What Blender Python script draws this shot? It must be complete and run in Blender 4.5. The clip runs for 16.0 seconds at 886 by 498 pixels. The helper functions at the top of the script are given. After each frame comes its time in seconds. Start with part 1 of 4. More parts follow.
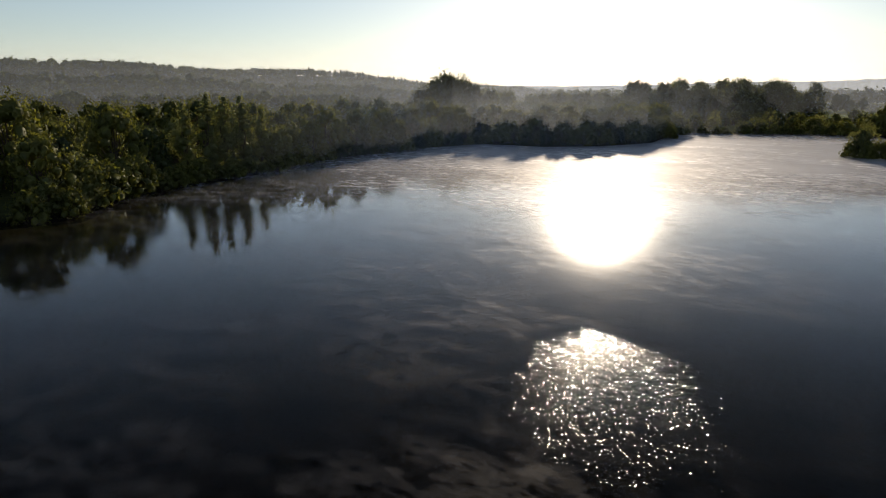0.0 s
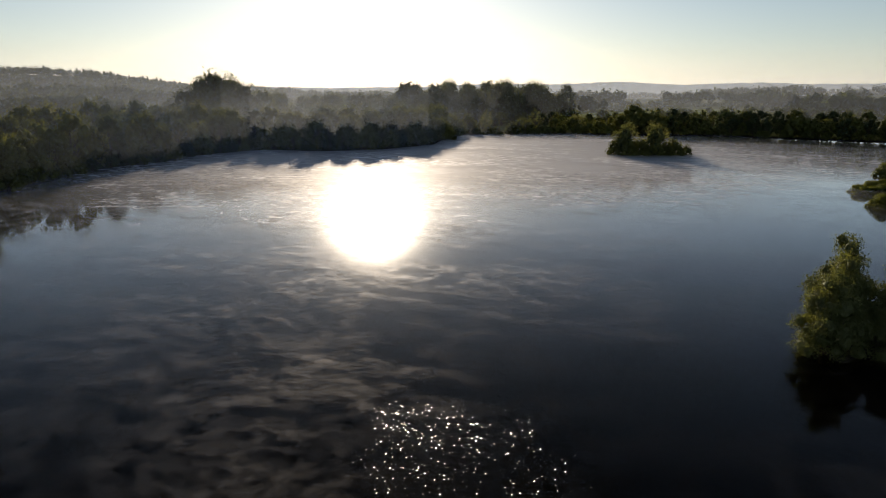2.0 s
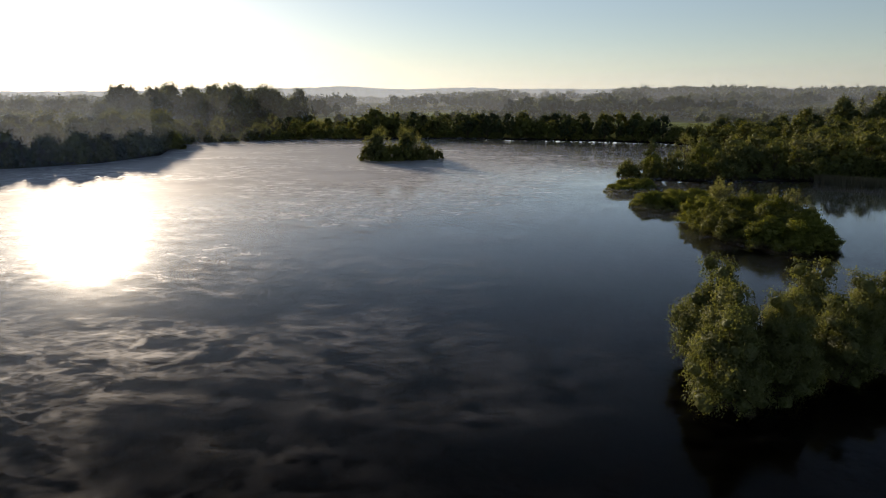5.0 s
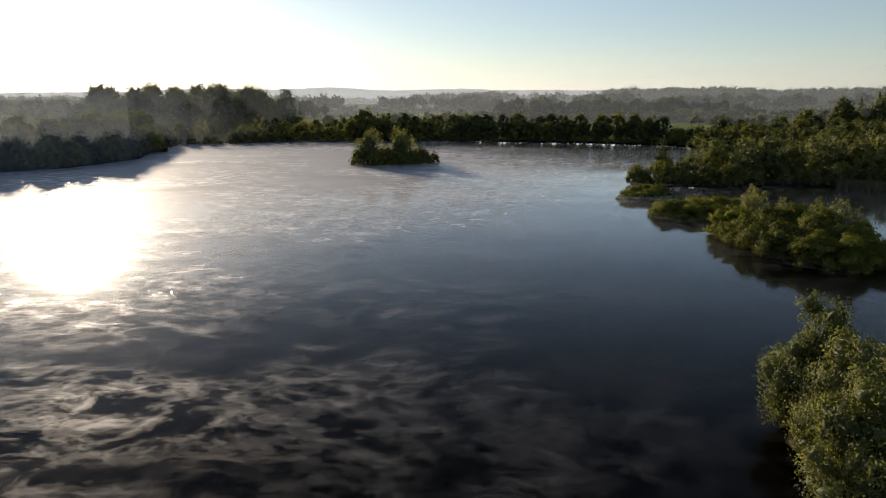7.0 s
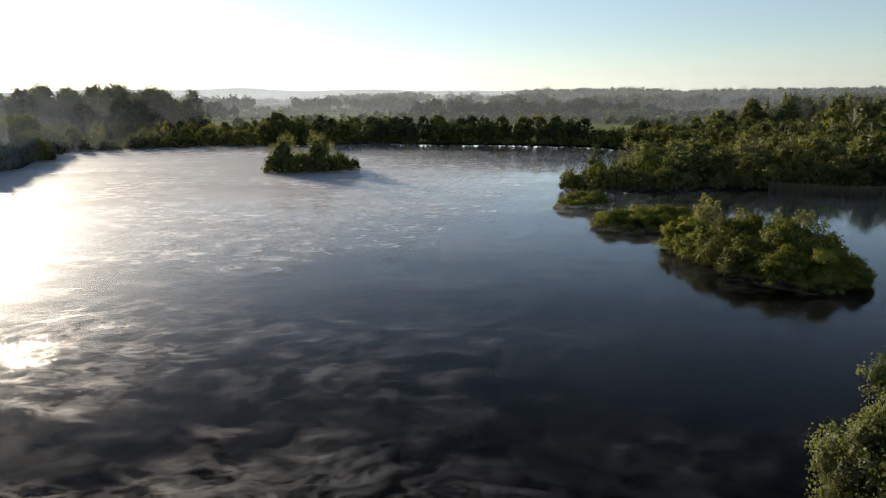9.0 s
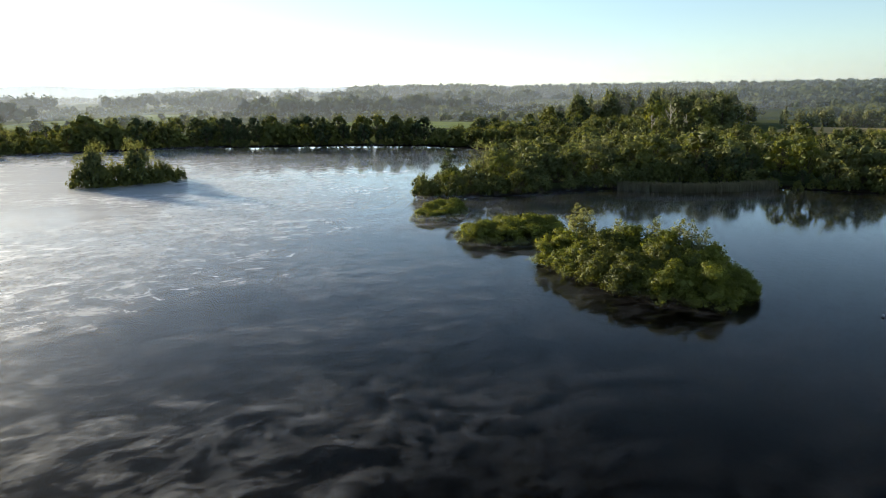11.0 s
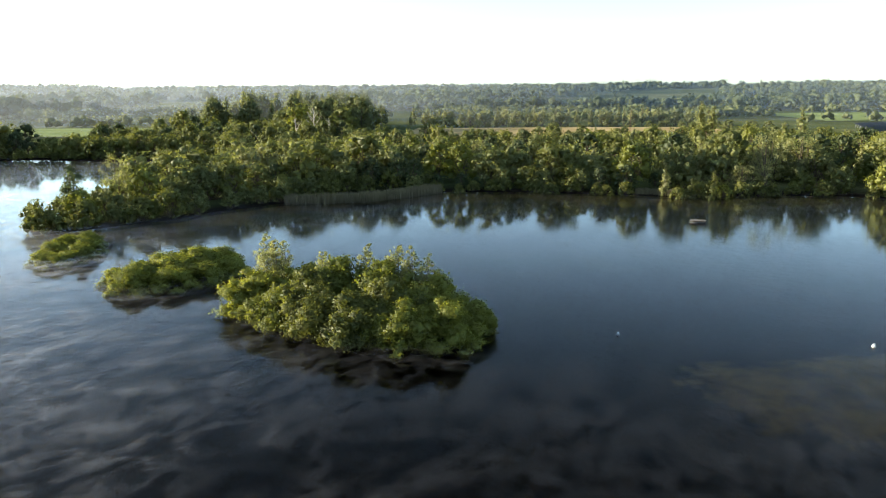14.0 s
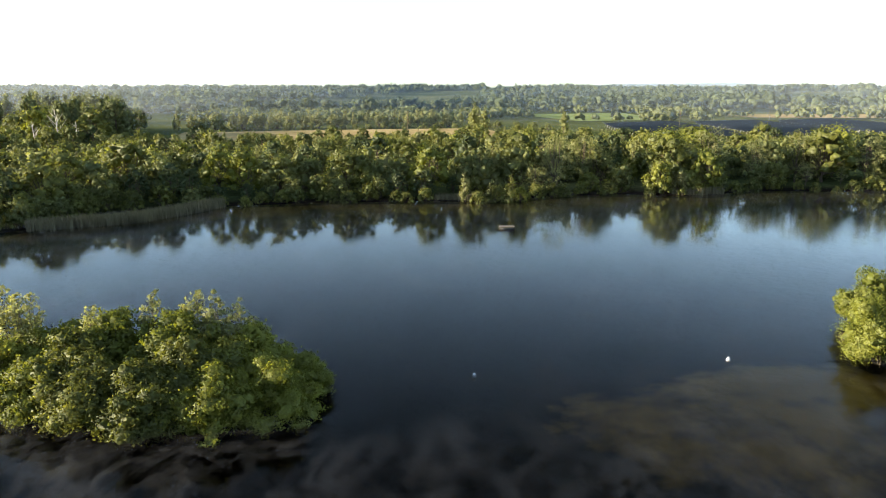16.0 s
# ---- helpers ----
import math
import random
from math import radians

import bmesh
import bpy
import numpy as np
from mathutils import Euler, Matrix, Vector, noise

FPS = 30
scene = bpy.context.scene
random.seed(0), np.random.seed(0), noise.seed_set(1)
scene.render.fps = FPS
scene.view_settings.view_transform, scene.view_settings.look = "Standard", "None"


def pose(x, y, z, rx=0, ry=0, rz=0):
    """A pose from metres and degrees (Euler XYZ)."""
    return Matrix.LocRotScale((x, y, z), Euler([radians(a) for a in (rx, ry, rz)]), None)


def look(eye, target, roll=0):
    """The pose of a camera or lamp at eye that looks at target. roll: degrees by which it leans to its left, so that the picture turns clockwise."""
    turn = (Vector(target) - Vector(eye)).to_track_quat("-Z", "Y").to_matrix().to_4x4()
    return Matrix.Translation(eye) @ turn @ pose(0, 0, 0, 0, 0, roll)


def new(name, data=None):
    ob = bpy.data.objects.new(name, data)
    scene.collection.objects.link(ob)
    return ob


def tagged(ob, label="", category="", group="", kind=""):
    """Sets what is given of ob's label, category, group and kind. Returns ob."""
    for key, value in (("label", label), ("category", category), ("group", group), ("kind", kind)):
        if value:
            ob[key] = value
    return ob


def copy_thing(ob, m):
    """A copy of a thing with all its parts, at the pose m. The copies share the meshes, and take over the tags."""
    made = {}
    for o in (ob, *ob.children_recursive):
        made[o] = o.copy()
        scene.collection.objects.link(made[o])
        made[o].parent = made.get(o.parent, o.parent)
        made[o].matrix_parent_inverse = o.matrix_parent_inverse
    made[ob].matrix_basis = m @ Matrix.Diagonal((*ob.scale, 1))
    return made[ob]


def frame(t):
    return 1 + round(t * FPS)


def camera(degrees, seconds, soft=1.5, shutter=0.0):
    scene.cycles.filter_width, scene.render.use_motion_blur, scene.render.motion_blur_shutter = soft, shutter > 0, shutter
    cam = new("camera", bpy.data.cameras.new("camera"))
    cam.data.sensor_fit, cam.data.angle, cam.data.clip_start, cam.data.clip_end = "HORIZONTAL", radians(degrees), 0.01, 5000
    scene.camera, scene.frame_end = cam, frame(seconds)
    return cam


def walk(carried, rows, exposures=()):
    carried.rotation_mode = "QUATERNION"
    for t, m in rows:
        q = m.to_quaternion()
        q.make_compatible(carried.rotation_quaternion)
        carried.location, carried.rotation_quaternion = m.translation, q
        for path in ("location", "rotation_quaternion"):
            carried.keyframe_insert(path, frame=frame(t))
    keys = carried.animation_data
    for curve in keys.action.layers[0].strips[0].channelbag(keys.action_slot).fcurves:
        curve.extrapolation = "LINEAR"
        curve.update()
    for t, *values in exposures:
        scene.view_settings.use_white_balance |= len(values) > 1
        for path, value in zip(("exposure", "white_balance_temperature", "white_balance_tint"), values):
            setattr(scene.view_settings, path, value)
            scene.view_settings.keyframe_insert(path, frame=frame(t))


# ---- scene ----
cam = camera(63.7, 16.0, soft=1.0)
PATH = [
    (0, (0.667, -0.129, 15.318), (0.672, 1.825, 14.89), 0.1),
    (0.5, (0.135, 2.529, 15.317), (0.295, 4.477, 14.889), 0.1),
    (1, (-0.341, 5.143, 15.313), (-0.028, 7.072, 14.887), 0.1),
    (1.5, (-0.797, 7.583, 15.377), (-0.332, 9.481, 14.953), 0.1),
    (2, (-1.086, 10.039, 15.348), (-0.472, 11.895, 14.925), 0.1),
    (2.5, (-1.16, 12.514, 15.41), (-0.401, 14.316, 14.989), 0.0),
    (3, (-0.887, 15.134, 15.346), (0.01, 16.871, 14.925), -0.0),
    (3.5, (-0.47, 17.716, 15.335), (0.562, 19.378, 14.915), -0.1),
    (4, (0.069, 20.241, 15.26), (1.229, 21.816, 14.843), -0.1),
    (6.5, (5.062, 31.278, 14.853), (6.333, 32.767, 14.444), -0.0),
    (7, (6.131, 33.199, 14.874), (7.405, 34.687, 14.466), -0.0),
    (7.5, (7.34, 35.188, 14.915), (8.626, 36.665, 14.509), -0.1),
    (8, (8.715, 37.152, 14.944), (10.032, 38.601, 14.539), -0.0),
    (8.5, (10.101, 39.146, 15.01), (11.476, 40.541, 14.605), -0.0),
    (11, (17.469, 48.862, 16.148), (19.172, 49.823, 15.728), -0.6),
    (11.5, (19.194, 50.549, 16.246), (20.962, 51.385, 15.825), -0.6),
    (12, (21.049, 52.003, 16.284), (22.873, 52.707, 15.862), -0.5),
    (12.5, (22.974, 53.374, 16.318), (24.852, 53.915, 15.895), -0.4),
    (13, (25.014, 54.68, 16.318), (26.934, 55.046, 15.896), -0.4),
    (13.5, (27.171, 55.86, 16.352), (29.117, 56.048, 15.93), -0.3),
    (14, (29.418, 56.9, 16.365), (31.372, 56.923, 15.943), -0.4),
    (14.5, (31.742, 57.745, 16.404), (33.693, 57.615, 15.981), -0.3),
    (15, (34.114, 58.438, 16.416), (36.048, 58.154, 15.994), -0.3),
    (15.5, (36.5, 58.912, 16.435), (38.405, 58.475, 16.013), -0.3),
    (16, (38.868, 59.164, 16.446), (40.733, 58.577, 16.025), -0.2),
]
EXPOSURES = [(0.0, 0.2, 6900, 14), (1.5, 0.0, 6900, 14), (4.0, 0.15, 6900, 14), (8.0, 0.55, 6800, 12), (11.0, 1.3, 6400, 5), (14.0, 2.2, 6450, 3), (16.0, 2.3, 6700, 5)]
walk(cam, [(t, look(eye, target, roll)) for t, eye, target, roll in PATH], EXPOSURES)

# ---- world, sun ----
SUN_AZ, SUN_EL = 12.7, 10.5          # degrees clockwise from +y, and above the horizon
world = bpy.data.worlds.new("sky")
scene.world = world
world.use_nodes = True
wn = world.node_tree
wn.nodes.clear()
sky = wn.nodes.new("ShaderNodeTexSky")
sky.sky_type, sky.sun_disc = "NISHITA", False
sky.sun_elevation, sky.sun_rotation = radians(SUN_EL), radians(SUN_AZ)
sky.altitude, sky.air_density, sky.dust_density, sky.ozone_density = 60, 1.0, 0.25, 2.0
bg = wn.nodes.new("ShaderNodeBackground")
bg.inputs["Strength"].default_value = 0.088
tone = wn.nodes.new("ShaderNodeHueSaturation")
tone.inputs["Saturation"].default_value = 0.7
wo = wn.nodes.new("ShaderNodeOutputWorld")
wn.links.new(sky.outputs[0], tone.inputs["Color"])
cool = wn.nodes.new("ShaderNodeMix")
cool.data_type, cool.blend_type = "RGBA", "MULTIPLY"
cool.inputs[0].default_value, cool.inputs[7].default_value = 1.0, (0.91, 1.0, 1.12, 1)
wn.links.new(tone.outputs[0], cool.inputs[6])
wn.links.new(cool.outputs[2], bg.inputs[0])
wn.links.new(bg.outputs[0], wo.inputs[0])

sun_data = bpy.data.lights.new("sun", "SUN")
sun_data.energy, sun_data.angle, sun_data.color = 5.0, radians(0.53), (1.0, 0.86, 0.66)
sun_dir = Vector((math.sin(radians(SUN_AZ)) * math.cos(radians(SUN_EL)), math.cos(radians(SUN_AZ)) * math.cos(radians(SUN_EL)), math.sin(radians(SUN_EL))))
sun = new("sun", sun_data)
sun.matrix_world = look(sun_dir * 200, (0, 0, 0))


# ---- materials ----
def material(name):
    m = bpy.data.materials.new(name)
    m.use_nodes = True
    m.node_tree.nodes.clear()
    return m, m.node_tree.nodes, m.node_tree.links


def node(ns, kind, **values):
    n = ns.new(kind)
    for key, value in values.items():
        n.inputs[key.replace("_", " ")].default_value = value
    return n


def ramp(ns, stops):
    r = ns.new("ShaderNodeValToRGB")
    els = r.color_ramp.elements
    while len(els) < len(stops):
        els.new(0.5)
    for e, (at, colour) in zip(els, stops):
        e.position = at
        e.color = (*colour, 1) if len(colour) == 3 else colour
    return r


def leaf_material(name, dark, light, glow=0.35, wax=0.018, grain=3.0):
    """Foliage: each spray its own tone over mottled masses, some light let through, a faint waxy gloss."""
    m, ns, ln = material(name)
    geo, info = ns.new("ShaderNodeNewGeometry"), ns.new("ShaderNodeObjectInfo")
    tc = ns.new("ShaderNodeTexCoord")
    big = node(ns, "ShaderNodeTexNoise", Scale=grain * 0.2, Detail=7.0, Roughness=0.68)
    fine = node(ns, "ShaderNodeTexNoise", Scale=grain, Detail=4.0, Roughness=0.65)
    for n in (big, fine):
        ln.new(tc.outputs["Object"], n.inputs["Vector"])

    def blend(a, gain, b):
        n = ns.new("ShaderNodeMath")
        n.operation = "MULTIPLY_ADD"
        n.inputs[1].default_value = gain
        ln.new(a, n.inputs[0])
        if isinstance(b, float):
            n.inputs[2].default_value = b
        else:
            ln.new(b, n.inputs[2])
        return n.outputs[0]

    total = blend(big.outputs["Fac"], 1.1, -0.42)
    total = blend(info.outputs["Random"], 0.38, total)
    total = blend(geo.outputs["Random Per Island"], 0.24, total)
    r = ramp(ns, [(0.0, dark), (0.55, [(a + b) / 2 for a, b in zip(dark, light)]), (1.0, light)])
    ln.new(total, r.inputs[0])
    bp = node(ns, "ShaderNodeBump", Strength=0.8, Distance=0.55 / grain)
    ln.new(fine.outputs["Fac"], bp.inputs["Height"])
    d, t = node(ns, "ShaderNodeBsdfDiffuse", Roughness=0.6), ns.new("ShaderNodeBsdfTranslucent")
    g = node(ns, "ShaderNodeBsdfGlossy", Roughness=0.55, Color=(0.8, 0.85, 0.8, 1))
    for n in (d, t):
        ln.new(bp.outputs[0], n.inputs["Normal"])
    warm = ns.new("ShaderNodeMix")
    warm.data_type, warm.blend_type = "RGBA", "MULTIPLY"
    warm.inputs[0].default_value = 1.0
    warm.inputs[7].default_value = (1.12, 1.10, 0.60, 1)
    ln.new(r.outputs[0], warm.inputs[6])
    ln.new(r.outputs[0], d.inputs["Color"])
    ln.new(warm.outputs[2], t.inputs["Color"])
    mix, mix2, out = node(ns, "ShaderNodeMixShader", Fac=glow), node(ns, "ShaderNodeMixShader", Fac=wax), ns.new("ShaderNodeOutputMaterial")
    ln.new(d.outputs[0], mix.inputs[1])
    ln.new(t.outputs[0], mix.inputs[2])
    ln.new(mix.outputs[0], mix2.inputs[1])
    ln.new(g.outputs[0], mix2.inputs[2])
    ln.new(mix2.outputs[0], out.inputs[0])
    return m


def plain_material(name, dark, light, scale=3.0, rough=0.8, bump=0.3, metal=0.0, detail=6.0):
    """A solid surface with colour grain at two sizes and fine relief."""
    m, ns, ln = material(name)
    tc = ns.new("ShaderNodeTexCoord")
    a, b = node(ns, "ShaderNodeTexNoise", Scale=scale, Detail=detail), node(ns, "ShaderNodeTexNoise", Scale=scale * 0.17, Detail=3.0)
    ln.new(tc.outputs["Object"], a.inputs["Vector"])
    ln.new(tc.outputs["Object"], b.inputs["Vector"])
    mean = ns.new("ShaderNodeMath")
    mean.operation = "ADD"
    ln.new(a.outputs["Fac"], mean.inputs[0])
    ln.new(b.outputs["Fac"], mean.inputs[1])
    half = ns.new("ShaderNodeMath")
    half.operation = "MULTIPLY"
    half.inputs[1].default_value = 0.5
    ln.new(mean.outputs[0], half.inputs[0])
    r = ramp(ns, [(0.32, dark), (0.68, light)])
    ln.new(half.outputs[0], r.inputs[0])
    p = node(ns, "ShaderNodeBsdfPrincipled", Roughness=rough, Metallic=metal)
    bp = node(ns, "ShaderNodeBump", Strength=bump, Distance=0.05)
    ln.new(a.outputs["Fac"], bp.inputs["Height"])
    ln.new(bp.outputs[0], p.inputs["Normal"])
    ln.new(r.outputs[0], p.inputs["Base Color"])
    out = ns.new("ShaderNodeOutputMaterial")
    ln.new(p.outputs[0], out.inputs[0])
    return m


LEAF_WILLOW = leaf_material("willow_leaves", (0.080, 0.095, 0.031), (0.273, 0.275, 0.097), 0.48)
LEAF_BROAD = leaf_material("broad_leaves", (0.060, 0.071, 0.017), (0.228, 0.226, 0.050), 0.45)
LEAF_DARK = leaf_material("dark_leaves", (0.037, 0.051, 0.020), (0.103, 0.125, 0.046), 0.42)
LEAF_PALE = leaf_material("pale_leaves", (0.124, 0.132, 0.050), (0.339, 0.330, 0.146), 0.46)
LEAF_BRIGHT = leaf_material("bright_leaves", (0.074, 0.092, 0.014), (0.305, 0.305, 0.052), 0.46)
# distant foliage: some haze is put into these two greyed leaf colours
LEAF_FAR_HAZED = leaf_material("hazed_far_leaves", (0.088, 0.105, 0.052), (0.224, 0.237, 0.119), 0.42, 0.0, 0.6)
LEAF_RIDGE_HAZED = leaf_material("hazed_ridge_leaves", (0.046, 0.064, 0.033), (0.146, 0.164, 0.085), 0.40, 0.0, 0.6)
LEAF_TALL = leaf_material("wood_leaves", (0.062, 0.076, 0.030), (0.190, 0.200, 0.078), 0.42)
REED = leaf_material("reed_stems", (0.10, 0.085, 0.050), (0.21, 0.18, 0.11), 0.25)
BARK = plain_material("bark", (0.05, 0.038, 0.026), (0.14, 0.11, 0.08), 6.0, 0.9, 0.6)
BARE = plain_material("bleached_wood", (0.22, 0.19, 0.15), (0.42, 0.38, 0.32), 5.0, 0.85, 0.4)
MUD = plain_material("mud", (0.025, 0.020, 0.012), (0.075, 0.060, 0.036), 1.6, 0.75, 0.5)
TIMBER = plain_material("weathered_timber", (0.06, 0.05, 0.034), (0.14, 0.115, 0.078), 8.0, 0.9, 0.3)
FLOAT_WHITE = plain_material("white_plastic", (0.45, 0.45, 0.42), (0.62, 0.62, 0.59), 9.0, 0.4, 0.1)
FLOAT_DARK = plain_material("dark_plastic", (0.015, 0.015, 0.018), (0.05, 0.05, 0.055), 9.0, 0.45, 0.1)
PANEL = plain_material("solar_glass", (0.020, 0.023, 0.025), (0.036, 0.040, 0.042), 0.6, 0.65, 0.0)
PANEL.node_tree.nodes["Principled BSDF"].inputs["Specular IOR Level"].default_value = 0.08
STEEL = plain_material("galvanised_steel", (0.16, 0.165, 0.17), (0.26, 0.26, 0.26), 7.0, 0.75, 0.1, 0.4)
MEADOW_DRY = plain_material("dry_grass", (0.23, 0.165, 0.07), (0.40, 0.30, 0.15), 0.35, 0.95, 0.8, detail=9.0)
MEADOW_GREEN = plain_material("pasture_grass", (0.10, 0.13, 0.035), (0.22, 0.25, 0.085), 0.22, 0.95, 0.8, detail=9.0)
for dull in (MEADOW_DRY, MEADOW_GREEN, MUD, BARK):
    dull.node_tree.nodes["Principled BSDF"].inputs["Specular IOR Level"].default_value = 0.0


def ground_material():
    m, ns, ln = material("rough_ground")
    tc = ns.new("ShaderNodeTexCoord")
    fine = node(ns, "ShaderNodeTexNoise", Scale=0.9, Detail=9.0)
    wide = node(ns, "ShaderNodeTexNoise", Scale=0.012, Detail=4.0)
    for n in (fine, wide):
        ln.new(tc.outputs["Object"], n.inputs["Vector"])
    land = ramp(ns, [(0.40, (0.050, 0.062, 0.026)), (0.52, (0.080, 0.092, 0.036)), (0.68, (0.13, 0.125, 0.055))])
    ln.new(wide.outputs["Fac"], land.inputs[0])
    tone = ns.new("ShaderNodeMix")
    tone.data_type, tone.blend_type = "RGBA", "MULTIPLY"
    tone.inputs[0].default_value = 0.7
    grain = ramp(ns, [(0.3, (0.55, 0.55, 0.5)), (0.7, (1.25, 1.2, 1.1))])
    ln.new(fine.outputs["Fac"], grain.inputs[0])
    ln.new(land.outputs[0], tone.inputs[6])
    ln.new(grain.outputs[0], tone.inputs[7])
    # silt and weed below the waterline; light lost in deep water painted as darkening
    bed = ramp(ns, [(0.30, (0.014, 0.011, 0.007)), (0.52, (0.030, 0.024, 0.013)), (0.74, (0.34, 0.26, 0.10))])
    patch = node(ns, "ShaderNodeTexNoise", Scale=0.16, Detail=6.0, Roughness=0.6)
    ln.new(tc.outputs["Object"], patch.inputs["Vector"])
    deep = ns.new("ShaderNodeMapRange")
    deep.inputs["From Min"].default_value, deep.inputs["From Max"].default_value = -1.7, -0.45
    deep.inputs["To Min"].default_value, deep.inputs["To Max"].default_value = -0.25, 0.25
    ztc = ns.new("ShaderNodeSeparateXYZ")
    ln.new(tc.outputs["Object"], ztc.inputs[0])
    ln.new(ztc.outputs["Z"], deep.inputs["Value"])
    silt_dimmed = ns.new("ShaderNodeMath")
    silt_dimmed.operation = "ADD"
    ln.new(patch.outputs["Fac"], silt_dimmed.inputs[0])
    ln.new(deep.outputs[0], silt_dimmed.inputs[1])
    # mud right at the waterline, painted dark for the shade under the bushes
    rim = ns.new("ShaderNodeMapRange")
    rim.inputs["From Min"].default_value, rim.inputs["From Max"].default_value = -0.3, -0.12
    rim.inputs["To Min"].default_value, rim.inputs["To Max"].default_value = 0.0, 0.6
    ln.new(ztc.outputs["Z"], rim.inputs["Value"])
    rim_shade = ns.new("ShaderNodeMath")
    rim_shade.operation = "SUBTRACT"
    ln.new(silt_dimmed.outputs[0], rim_shade.inputs[0])
    ln.new(rim.outputs[0], rim_shade.inputs[1])
    ln.new(rim_shade.outputs[0], bed.inputs[0])
    xyz = ns.new("ShaderNodeSeparateXYZ")
    ln.new(tc.outputs["Object"], xyz.inputs[0])
    shore = ns.new("ShaderNodeMapRange")
    shore.inputs["From Min"].default_value, shore.inputs["From Max"].default_value = 0.25, 0.65
    ln.new(xyz.outputs["Z"], shore.inputs["Value"])
    mix = ns.new("ShaderNodeMix")
    mix.data_type = "RGBA"
    ln.new(shore.outputs[0], mix.inputs[0])
    ln.new(bed.outputs[0], mix.inputs[6])
    ln.new(tone.outputs[2], mix.inputs[7])
    p = node(ns, "ShaderNodeBsdfPrincipled", Roughness=1.0, Specular_IOR_Level=0.0)
    bp = node(ns, "ShaderNodeBump", Strength=0.8, Distance=0.3)
    ln.new(fine.outputs["Fac"], bp.inputs["Height"])
    ln.new(bp.outputs[0], p.inputs["Normal"])
    ln.new(mix.outputs[2], p.inputs["Base Color"])
    out = ns.new("ShaderNodeOutputMaterial")
    ln.new(p.outputs[0], out.inputs[0])
    return m


def water_material():
    """Dark lake water: Fresnel gloss over a peat-tinted view of the bed, with ripples that come and go in patches."""
    m, ns, ln = material("lake_water")
    tc = ns.new("ShaderNodeTexCoord")

    def vec(kind, a, b):
        n = ns.new("ShaderNodeVectorMath")
        n.operation = kind
        ln.new(a, n.inputs[0])
        if isinstance(b, tuple):
            n.inputs[1].default_value = b
        else:
            ln.new(b, n.inputs["Scale" if kind == "SCALE" else 1])
        return n.outputs["Value" if kind == "DISTANCE" else "Vector"]

    stretch = ns.new("ShaderNodeMapping")
    stretch.vector_type = "TEXTURE"
    stretch.inputs["Rotation"].default_value = (0, 0, radians(20))
    stretch.inputs["Scale"].default_value = (2.0, 1.0, 1.0)
    ln.new(tc.outputs["Object"], stretch.inputs["Vector"])
    ripple = node(ns, "ShaderNodeTexNoise", Scale=3.0, Detail=4.0, Roughness=0.5)
    ln.new(stretch.outputs[0], ripple.inputs["Vector"])
    gust = node(ns, "ShaderNodeTexNoise", Scale=0.03, Detail=3.0)
    ln.new(tc.outputs["Object"], gust.inputs["Vector"])
    calm = ns.new("ShaderNodeMapRange")
    calm.inputs["From Min"].default_value, calm.inputs["From Max"].default_value = 0.45, 0.68
    calm.inputs["To Min"].default_value, calm.inputs["To Max"].default_value = 0.003, 0.030
    ln.new(gust.outputs["Fac"], calm.inputs["Value"])
    bp = node(ns, "ShaderNodeBump", Distance=0.5)
    ln.new(calm.outputs[0], bp.inputs["Strength"])
    ln.new(ripple.outputs["Fac"], bp.inputs["Height"])
    # short choppy wavelets where a breeze touches the open water: each facet leans its own way
    chop = node(ns, "ShaderNodeTexVoronoi", Scale=25.0)
    ln.new(tc.outputs["Object"], chop.inputs["Vector"])
    ragged = node(ns, "ShaderNodeTexNoise", Scale=0.35, Detail=4.0)
    ln.new(tc.outputs["Object"], ragged.inputs["Vector"])
    edge = vec("SCALE", vec("SUBTRACT", ragged.outputs["Color"], (0.5, 0.5, 0.5)), (0, 0, 0))
    edge.node.inputs["Scale"].default_value = 5.0
    wander = vec("ADD", tc.outputs["Object"], edge)
    total = None
    for centre, inner, outer, rough in (((10.0, 33.5, 0), 2.0, 14.5, 0.85), ((25, 88, 0), 0.5, 5.0, 0.6)):
        near = ns.new("ShaderNodeMapRange")
        near.interpolation_type = "SMOOTHSTEP"
        near.inputs["From Min"].default_value, near.inputs["From Max"].default_value = inner, outer
        near.inputs["To Min"].default_value, near.inputs["To Max"].default_value = rough, 0.0
        ln.new(vec("DISTANCE", vec("MULTIPLY", wander, (1.5, 1, 1)), (centre[0] * 1.5, centre[1], 0)), near.inputs["Value"])
        if total is None:
            total = near.outputs[0]
        else:
            both = ns.new("ShaderNodeMath")
            both.operation = "ADD"
            ln.new(total, both.inputs[0])
            ln.new(near.outputs[0], both.inputs[1])
            total = both.outputs[0]
    own = ns.new("ShaderNodeSeparateColor")
    ln.new(chop.outputs["Color"], own.inputs[0])
    lean = vec("MULTIPLY", vec("SUBTRACT", chop.outputs["Color"], (0.5, 0.5, 0.5)), (1, 1, 0))
    lean = vec("SCALE", vec("SCALE", vec("SCALE", lean, own.outputs["Blue"]), own.outputs["Blue"]), total)
    facet = vec("NORMALIZE", vec("ADD", bp.outputs[0], lean), (0, 0, 0))
    sharp = node(ns, "ShaderNodeBsdfGlossy", Color=(0.95, 0.97, 1.0, 1))
    sharp.distribution = "BECKMANN"
    blur = ns.new("ShaderNodeMapRange")
    blur.inputs["From Max"].default_value = 0.3
    blur.inputs["To Min"].default_value, blur.inputs["To Max"].default_value = 0.04, 0.15
    ln.new(total, blur.inputs["Value"])
    ln.new(blur.outputs[0], sharp.inputs["Roughness"])
